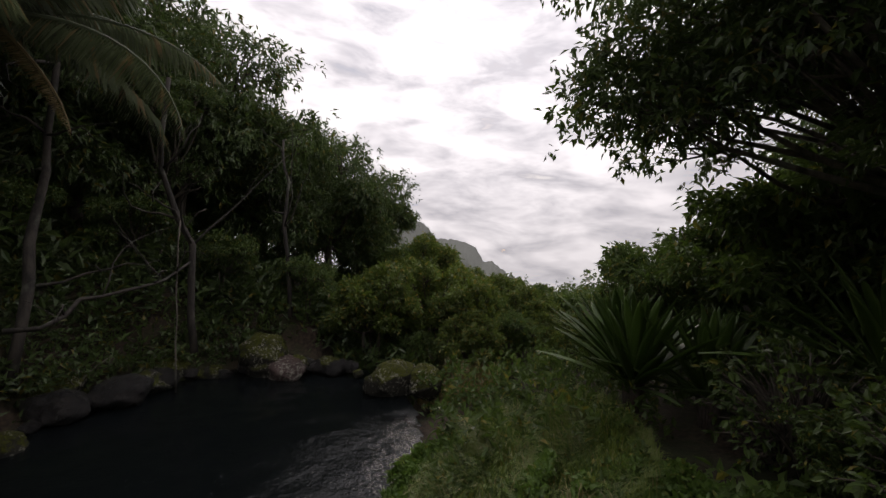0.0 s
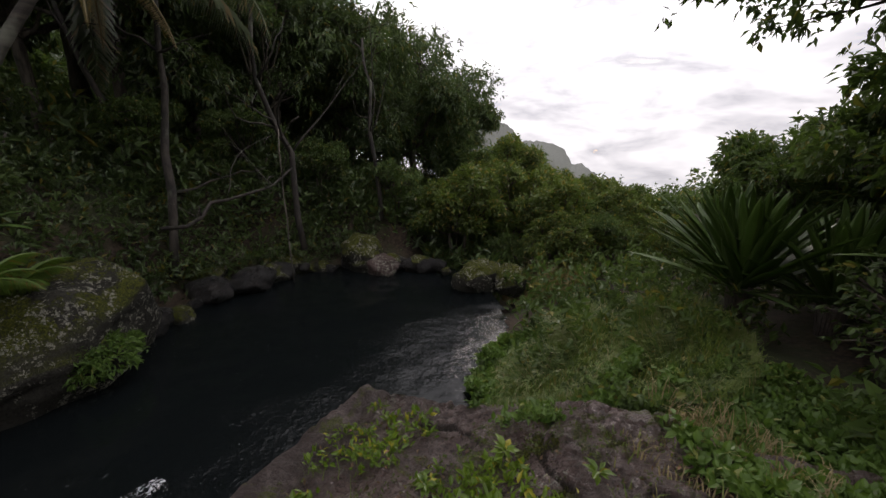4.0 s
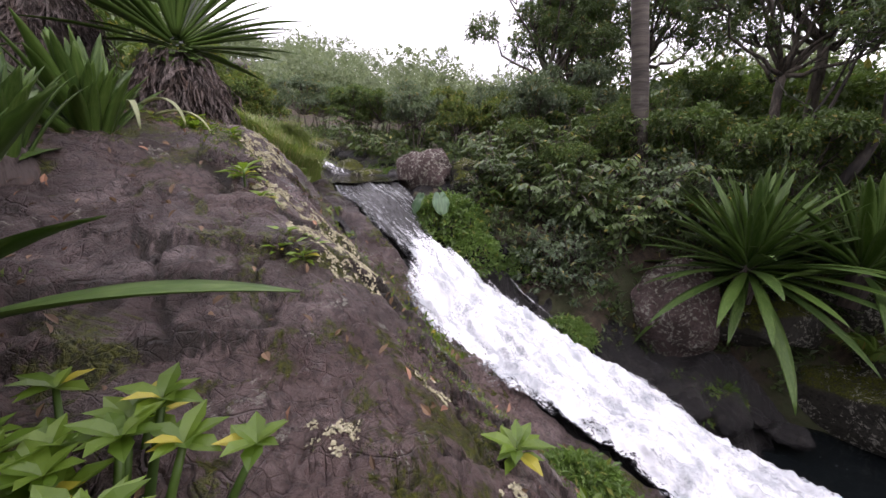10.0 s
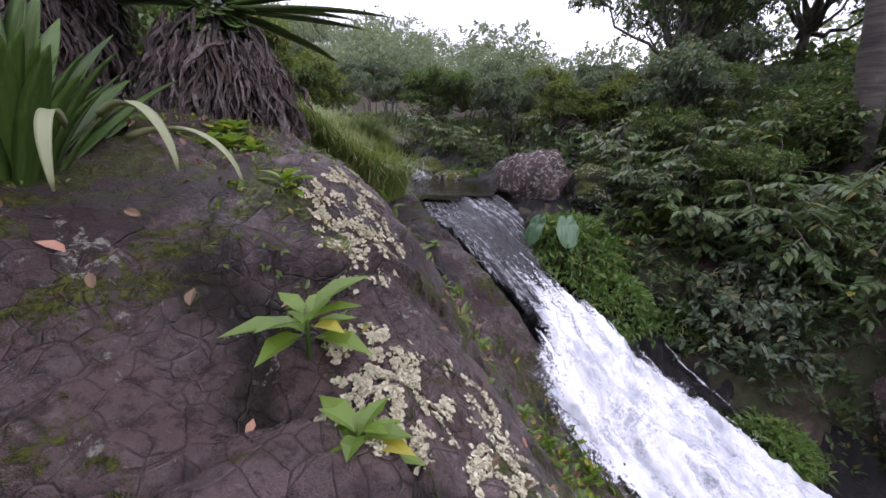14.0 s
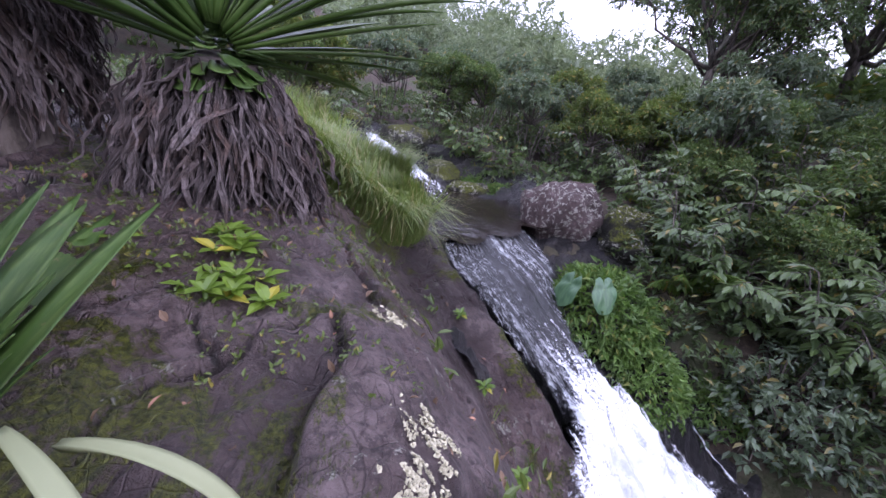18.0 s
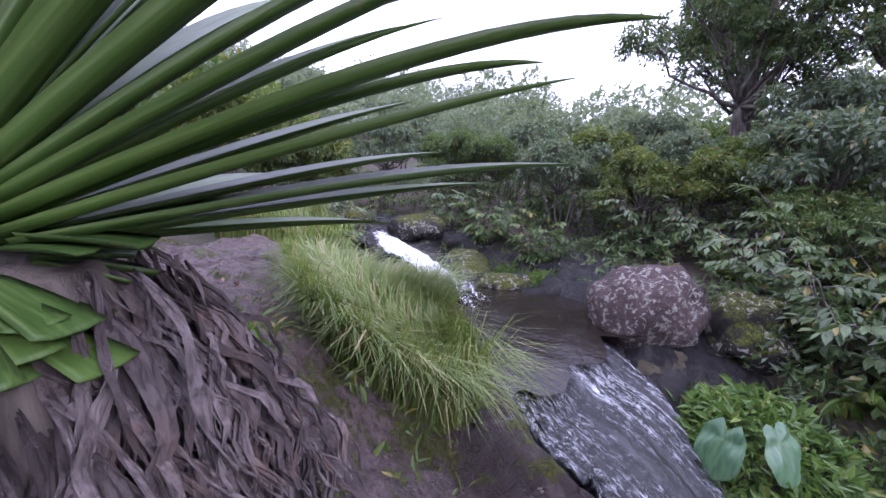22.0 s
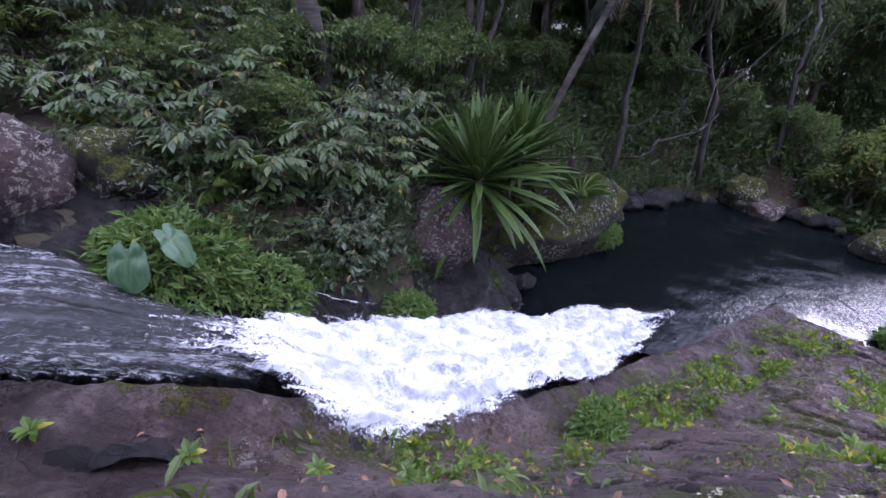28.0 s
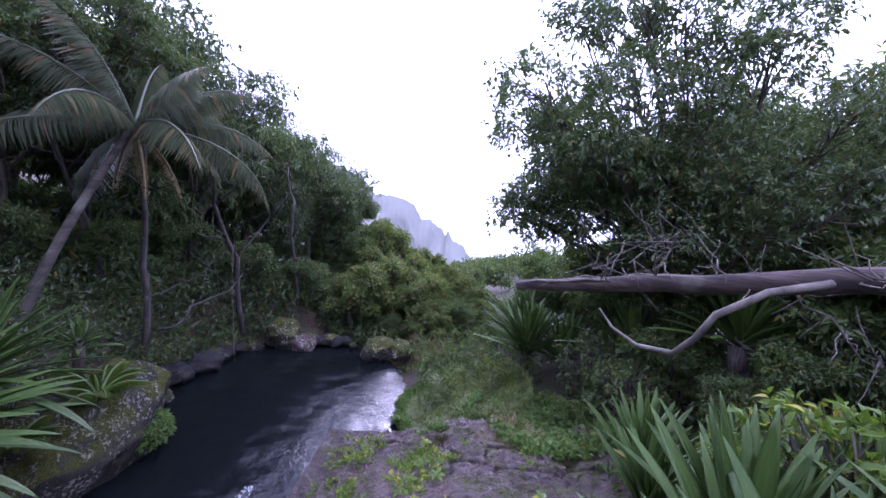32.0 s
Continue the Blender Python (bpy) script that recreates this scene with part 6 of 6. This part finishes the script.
def taro(at, leaves, label, seed):
    rng = np.random.default_rng(seed)
    root = thing("taro_plant", at, label, "taro", "taro by the cascade")
    for i, (dx, dy, dz, size, turn, tip) in enumerate(leaves):
        bm = bmesh.new()
        pts = []
        for k in range(28):
            g = 2 * math.pi * k / 28
            r = size * (0.52 + 0.16 * math.cos(g) - 0.28 * math.exp(-((abs(math.pi - g)) / 0.28) ** 2) + 0.06 * math.cos(2 * g))
            pts.append((r * math.cos(g) * 1.15, r * math.sin(g) * 0.95))
        c = bm.verts.new((0, 0, 0))
        ring1 = [bm.verts.new((x * 0.55, y * 0.55, 0.06 * size - 0.05 * size * math.cos(2 * k * 0.45))) for k, (x, y) in enumerate(pts)]
        ring2 = [bm.verts.new((x, y, 0.02 * size + 0.04 * size * math.sin(k * 1.35) - 0.18 * max(0, x))) for k, (x, y) in enumerate(pts)]
        for k in range(28):
            q = (k + 1) % 28
            bm.faces.new((c, ring1[k], ring1[q]))
            bm.faces.new((ring1[k], ring2[k], ring2[q], ring1[q]))
        for f in bm.faces:
            f.smooth = True
        me = bpy.data.meshes.new("leaf_blade")
        bm.to_mesh(me)
        bm.free()
        me.materials.append(MAT_TARO)
        part("leaf_blade", me, root, m=pose(dx, dy, dz, 0, tip, turn))
        part("stalk", tubes_mesh("stalk", [(curve_points((0, 0, -0.2), (dx, dy, dz), (0, 0, 0.03), 6), [0.011, 0.01, 0.009, 0.008, 0.007, 0.006])], MAT_CRESS, 6), root)


n_taro = Nodes("taro_leaf", 0.5)
veins = n_taro.noise(6, 4, 0.5, n_taro.co.outputs["Object"], (2, 9, 1))
MAT_TARO = n_taro.done(n_taro.mix(n_taro.band(veins, 0.4, 0.6), (0.035, 0.085, 0.035), (0.065, 0.13, 0.055)), veins, 0.25, 0.01)
taro((-1.62, 4.45, 1.3), [(-0.12, -0.12, 0.33, 0.19, 215, 58), (0.08, -0.1, 0.33, 0.185, 300, 58)], "taro with two large heart-shaped leaves beside the cascade", 151)


def fern(at, count, length, label, seed):
    rng = np.random.default_rng(seed)
    root = thing("fern", at, label, "fern", "ferns on the boulders")
    kinds = [frond_mesh("fern_frond", length * (0.8 + 0.2 * k), seed + k, 1.1, 0.09, MAT_FERN) for k in range(3)]
    for i in range(count):
        m = Matrix.Rotation(radians(i * 137.5 + rng.normal(0, 10)), 4, "Z") @ Matrix.Rotation(radians(-15 - 30 * rng.random()), 4, "Y")
        part("frond", kinds[i % 3], root, m=m)


fern((2.2, 3.1, 0.78), 12, 0.42, "fern spreading over the top of the mossy boulder", 161)
fern((2.55, 3.15, 0.7), 9, 0.36, "fern drooping from the mossy boulder", 162)
fern((1.7, 3.5, 0.7), 8, 0.3, "small fern between the boulders", 163)
fern((-0.9, 4.9, 1.5), 9, 0.4, "fern beside the low boulder", 164)
fern((-0.75, 5.15, 1.5), 10, 0.4, "fern in front of the low dark boulder", 166)
fern((-0.95, 5.9, 1.85), 10, 0.45, "fern behind the round boulder", 167)
fern((1.0, 4.5, 1.5), 9, 0.4, "fern in the shade behind the agaves", 168)
fern((0.2, 5.0, 1.55), 9, 0.45, "fern among the shrubs of the far bank", 165)
agave((2.5, 3.3, 1.2), 0.3, 0.055, 22, "small bright bromeliad-like rosette on a stump of rock", 171, low=0, droop=0.5, group="rosettes on the boulders")
agave((2.05, 3.95, 1.5), 0.32, 0.055, 20, "small dark rosette in the shade of the trees", 172, low=0, droop=0.5, group="rosettes on the boulders")


# ---- what grows and lies on the slab ----
def on_slab(count, seed, keep):
    rng = np.random.default_rng(seed)
    s, c = -0.8 + 6.5 * rng.random(count), 0.6 + 2.4 * rng.random(count)
    ok = keep(s, c, np.array([noise.fractal(Vector((a * 1.1, b * 1.6, seed)), 1.0, 2.0, 4) for a, b in zip(s, c)]))
    s, c = s[ok], c[ok]
    x, y = xy(s, c)
    hits = [SLAB_TREE.ray_cast(Vector((a, b, 6)), Vector((0, 0, -1))) for a, b in zip(x, y)]
    return np.array([tuple(h[0]) for h in hits if h[0] is not None])


SLAB_TREE = mathutils.bvhtree.BVHTree.FromPolygons([v.co for v in bpy.data.objects["rock_slab"].data.vertices], [tuple(p.vertices) for p in bpy.data.objects["rock_slab"].data.polygons])


def weeds(name, count, seed, keep, size, per, material, label, rise=0.02):
    rng = np.random.default_rng(seed)
    P = on_slab(count, seed, keep)
    P[:, 2] += rise * rng.random(len(P))
    v, f = sprigs(P, np.tile([0, 0, 1.0], (len(P), 1)), per, size[0], size[1], spread=1.0, hang=-0.25, rng=rng, fine=True)
    tagged(new(name, arrays_mesh(name, v, f, material)), label, "weeds", kind="stuff")


weeds("slab_weeds", 5200, 201, lambda s, c, n: (n > 0.24) & (s > 3.0) & (c < 2.6), (0.045, 0.02), 5, MAT_LEAF_LIME, "bright weeds rooted in the seams of the slab")
weeds("slab_weeds", 7000, 202, lambda s, c, n: (c < 1.0) & (s > 1.5) & (n > 0.02), (0.036, 0.017), 6, MAT_LEAF_LIME, "green fringe of weeds along the edge of the cascade")
weeds("slab_weeds", 2200, 203, lambda s, c, n: (c < 1.5) & (s < 2.2) & (n > 0.12), (0.05, 0.014), 5, MAT_LEAF_YELLOW, "yellowish weeds on the upper slab")
weeds("slab_moss", 16000, 204, lambda s, c, n: n > 0.16, (0.012, 0.006), 4, MAT_LEAF_YELLOW, "cushions of moss on the slab", 0.004)
weeds("leaf_litter", 1500, 205, lambda s, c, n: n > -0.4, (0.026, 0.012), 1, MAT_LITTER, "brown fallen leaves scattered on the slab", 0.006)
blades("slab_grass", on_slab(3000, 206, lambda s, c, n: (n > 0.2) & (s > 3.0)), 0.1, 0.003, MAT_GRASS, "tufts of grass in the cracks of the slab", 206, 1.0)
blades("slab_grass", on_slab(2200, 207, lambda s, c, n: (c < 1.3) & (s < 2.5) & (n > 0.05)), 0.1, 0.0025, MAT_GRASS, "thin grass beside the cascade", 207, 1.0)


def lichen_patch(x, y, size, n, seed):
    """Pale leafy crust: many small ruffled lobes on the rock, in broken islands."""
    rng = np.random.default_rng(seed)
    V, F, off = [], [], 0
    for i in range(n * 11):
        r = size * 1.25 * math.sqrt(rng.random())
        a = rng.random() * 6.283
        px, py = x + r * math.cos(a) * 1.0, y + r * math.sin(a) * 0.8
        if noise.fractal(Vector((px * 34, py * 34, seed)), 1.0, 2.0, 4) < 0.0 + 0.5 * (r / size - 0.6):
            continue
        loc, nrm = SLAB_TREE.ray_cast(Vector((px, py, 6)), Vector((0, 0, -1)))[:2]
        if loc is None:
            continue
        q = nrm.to_track_quat("Z", "Y")
        k = 6
        rr = 0.0016 + 0.0034 * rng.random() ** 1.5
        ring = [loc + q @ Vector((rr * (0.5 + 0.9 * rng.random()) * math.cos(6.283 * j / k), rr * (0.5 + 0.9 * rng.random()) * math.sin(6.283 * j / k), 0.001 + 0.004 * rng.random())) for j in range(k)]
        V += [loc + q @ Vector((0, 0, 0.001))] + ring
        F += [(off, off + 1 + j, off + 1 + (j + 1) % k) for j in range(k)]
        off += k + 1
    ob = new("lichen_patch", mesh_from("lichen_patch", V, F, MAT_LICHEN, False))
    tagged(ob, "cream-coloured leafy lichen crust on the brown slab", "lichen", kind="stuff")


for i, (x, y, k, n) in enumerate([(-2.08, 2.34, 0.085, 240), (-2.15, 2.46, 0.055, 90), (-2.02, 2.25, 0.05, 90), (-2.12, 2.24, 0.045, 80), (-1.88, 2.01, 0.085, 300), (-1.86, 1.93, 0.06, 130), (-1.78, 2.13, 0.045, 70), (-1.72, 2.07, 0.05, 70), (-1.53, 1.85, 0.07, 140), (-1.6, 1.95, 0.05, 80), (-1.45, 1.79, 0.05, 80), (-1.62, 2.1, 0.04, 50),
                                 (-1.67, 1.81, 0.06, 110), (-1.53, 1.69, 0.06, 110), (-1.62, 1.9, 0.05, 80), (-2.02, 2.18, 0.06, 120), (-1.72, 1.98, 0.05, 90), (-2.33, 2.75, 0.04, 40), (-2.4, 3.0, 0.04, 50), (-2.3, 2.9, 0.03, 30), (-1.03, 1.14, 0.06, 90), (-0.99, 1.28, 0.04, 40), (-0.26, 1.41, 0.05, 60), (-0.7, 1.55, 0.06, 60), (-1.34, 1.2, 0.05, 50), (-0.5, 1.2, 0.04, 30), (0.8, 0.86, 0.04, 30), (-1.2, 1.5, 0.04, 40), (-2.5, 3.2, 0.03, 25)]):
    lichen_patch(x, y, k, n, 220 + i)


# ---- dead wood ----
def dead_log():
    root = thing("dead_log", (-1.7, 0.89, 2.74), "weathered brown dead log with bare twigs lying across the agaves", "log")
    a, b = np.array((0.99, 0.04, -0.26)), np.array((-0.75, -0.12, 0.14))
    body = curve_points(a, b, (0, 0, 0.0), 16, 0.012, 3)
    part("log", tubes_mesh("log", [(body, [0.02, 0.027, 0.028] + list(np.linspace(0.029, 0.04, 13)))], MAT_LOG, 14, 0.22), root)
    rng = np.random.default_rng(181)
    for k in range(4):
        g = 0.6 + 1.1 * k
        o = np.array((0, 0.03 * math.cos(g), 0.03 * math.sin(g)))
        t0 = 0.05 + 0.12 * k
        strip = [a + (b - a) * (t0 + 0.3 * q / 7) + o * (1 + 0.25 * math.sin(q * 1.9)) for q in range(8)]
        part("bark_strip", tubes_mesh("bark_strip", [(strip, [0.002, 0.006, 0.007, 0.006, 0.007, 0.006, 0.004, 0.001])], MAT_TWIG, 6, 0.3), root, "split strip of grey bark")
    part("crooked_branch", tubes_mesh("crooked_branch", [([(0.36, 0.23, -0.2), (0.3, 0.23, -0.25), (0.2, 0.24, -0.275), (0.09, 0.24, -0.26), (0.04, 0.235, -0.2), (0.0, 0.23, -0.12), (-0.08, 0.16, -0.04), (-0.16, 0.02, 0.0)], [0.003, 0.005, 0.0065, 0.008, 0.009, 0.01, 0.011, 0.012])], MAT_TWIG, 8, 0.18), root)
    for i in range(10):
        o = a + (b - a) * (0.2 + 0.5 * rng.random())
        e = o + np.array((rng.normal(0.04, 0.2), rng.normal(0, 0.14), rng.normal(0.1, 0.15)))
        runs = [(curve_points(o, e, rng.normal(0, 0.03, 3), 6, 0.03, i), [0.0034, 0.003, 0.0026, 0.0022, 0.0016, 0.0008])]
        for k in range(6):
            q = o + (e - o) * (0.3 + 0.6 * rng.random())
            runs.append((curve_points(q, q + rng.normal(0, 0.1, 3), (0, 0, 0), 4, 0.02, i * 7 + k), [0.0026, 0.002, 0.0015, 0.0008]))
        part("twig", tubes_mesh("twig", runs, MAT_TWIG, 5, 0.1), root)


dead_log()
ob = new("fallen_stick", tubes_mesh("fallen_stick", [(curve_points((4.2, 2.72, -0.05), (4.7, 2.45, 0.42), (0.05, 0.05, 0.04), 7, 0.03, 2), [0.014, 0.013, 0.012, 0.011, 0.009, 0.007, 0.004]), (curve_points((4.42, 2.6, 0.2), (4.5, 2.75, 0.38), (0, 0, 0), 4), [0.007, 0.006, 0.004, 0.002])], MAT_TWIG, 7, 0.2))
tagged(ob, "bare pale stick leaning out of the pool", "stick")
ob = new("hanging_vine", tubes_mesh("hanging_vine", [(curve_points((4.72, 1.85, -0.02), (4.95, 1.95, 1.9), (0.03, 0.02, 0), 8, 0.02, 4), [0.008] * 8)], MAT_TWIG, 6))
tagged(ob, "thin vine hanging straight down to the pool", "vine")



# ---- leaning trunks in the shaded wood ----
def leaning_trunk(points, radius, seed):
    rng = np.random.default_rng(seed)
    root = thing('slender_tree', points[0], 'bare dark slender tree leaning in the shaded wood', 'tree', 'bare trees of the shaded wood')
    rel = [np.array(p) - np.array(points[0]) for p in points]
    rel[0] = rel[0] - np.array((0, 0, 0.4))
    fine = [p for a, b in zip(rel, rel[1:]) for p in curve_points(a, b, rng.normal(0, 0.03, 3), 4, radius * 0.8, seed)[:3]] + [rel[-1]]
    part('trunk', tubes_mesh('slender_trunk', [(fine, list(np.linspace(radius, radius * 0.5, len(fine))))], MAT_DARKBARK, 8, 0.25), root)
    for i in range(5):
        o = fine[2 + int(rng.random() * (len(fine) - 3))]
        e = o + rng.normal(0, 0.5, 3) + np.array((0, 0, 0.35))
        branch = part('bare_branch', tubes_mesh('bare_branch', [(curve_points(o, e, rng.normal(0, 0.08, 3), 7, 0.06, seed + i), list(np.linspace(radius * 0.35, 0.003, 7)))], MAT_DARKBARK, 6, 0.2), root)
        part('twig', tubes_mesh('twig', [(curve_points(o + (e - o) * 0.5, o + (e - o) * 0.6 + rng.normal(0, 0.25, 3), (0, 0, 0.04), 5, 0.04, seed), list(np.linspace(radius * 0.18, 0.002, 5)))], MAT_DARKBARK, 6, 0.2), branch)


for i, (points, radius) in enumerate([
    ([(4.24, 3.01, 0.66), (4.58, 3.08, 1.59), (4.96, 3.16, 2.69), (5.07, 3.22, 3.92)], 0.05),
    ([(4.51, 3.3, 0.58), (4.82, 3.61, 1.87), (4.85, 3.96, 2.77), (4.86, 4.2, 3.88)], 0.04),
    ([(2.6, 4.63, 1.4), (2.85, 4.72, 2.23), (3.16, 4.65, 2.95), (3.43, 4.59, 3.75)], 0.035),
    ([(4.95, 1.73, 0.77), (5.23, 1.87, 1.61), (5.26, 2.24, 2.5), (5.35, 2.24, 3.62)], 0.045),
    ([(5.89, 0.7, 0.99), (6.13, 0.86, 1.91), (6.29, 0.83, 2.66), (6.56, 0.95, 3.35)], 0.035),
    ([(2.15, 5.31, 1.96), (2.32, 5.41, 2.58), (2.6, 5.46, 3.38)], 0.018),
    ([(2.07, 4.68, 2.14), (2.37, 4.59, 2.65), (2.48, 4.75, 3.14), (2.7, 4.92, 3.95)], 0.05),
    ([(2.4, 5.67, 2.39), (2.69, 5.59, 2.98), (2.9, 5.58, 3.4)], 0.022),
    ([(3.75, 2.82, 1.31), (4.08, 2.48, 1.12), (4.45, 2.05, 1.22), (4.81, 1.8, 1.44)], 0.022),
]):
    leaning_trunk(points, radius, 400 + i)


# ---- far woods ----
def far_woods(name, spots, leaf, per, material, label, seed):
    rng = np.random.default_rng(seed)
    V, F, off = [], [], 0
    for x, y, r in spots:
        z = float(land_z(x, y))
        for k in range(3):
            c = (x + rng.normal(0, r * 0.5), y + rng.normal(0, r * 0.5), z + r * (0.6 + 0.5 * rng.random()))
            P, d = blob_points(per, c, (r * 0.8, r * 0.8, r * 0.75), rng, 0.7, -0.5)
            v, f = sprigs(P, d, 5, leaf, leaf * 0.5, spread=0.8, hang=0.2, rng=rng)
            V.append(v)
            F.append(f + off)
            off += len(v)
    tagged(new(name, arrays_mesh(name, np.concatenate(V), np.concatenate(F), material)), label, "woods", kind="stuff")


rw = np.random.default_rng(300)
# the first hillside is pale because its leaf colour carries the haze
far_woods("far_woods", [(-24 + 36 * a, 15 + 26 * b, 1.1 + 1.0 * c) for a, b, c in rw.random((130, 3))], 0.2, 70, MAT_LEAF_HAZE, "wooded hillside up the valley, haze painted into its leaf colour", 301)
far_woods("far_woods", [(1.5 + 13 * a, 9.5 + 8 * b, 0.6 + 0.45 * c) for a, b, c in rw.random((70, 3))], 0.16, 70, MAT_LEAF_MID, "wooded slope behind the far bank", 305)
far_woods("far_woods", [(12 + 16 * a, 1 + 16 * b, 1.6 + 1.2 * c) for a, b, c in rw.random((60, 3))], 0.22, 60, MAT_LEAF_DARK, "dark woods behind the pool", 302)
far_woods("far_woods", [(15 + 50 * a, -8 - 40 * a - 12 * b, 1.0 + 0.8 * c) for a, b, c in rw.random((60, 3))], 0.24, 50, MAT_LEAF_MID, "scrubby woods down the valley", 303)
far_woods("far_woods", [(-20 + 11 * a, -10 + 24 * b, 1.2 + 0.8 * c) for a, b, c in rw.random((50, 3))], 0.22, 50, MAT_LEAF_MID, "woods on the near side of the valley", 304)

# ---- from paces to metres ----
for ob in list(scene.objects):
    if ob.parent is None and ob.type in ("MESH", "EMPTY"):
        ob.matrix_basis = Matrix.Scale(PACE, 4) @ ob.matrix_basis
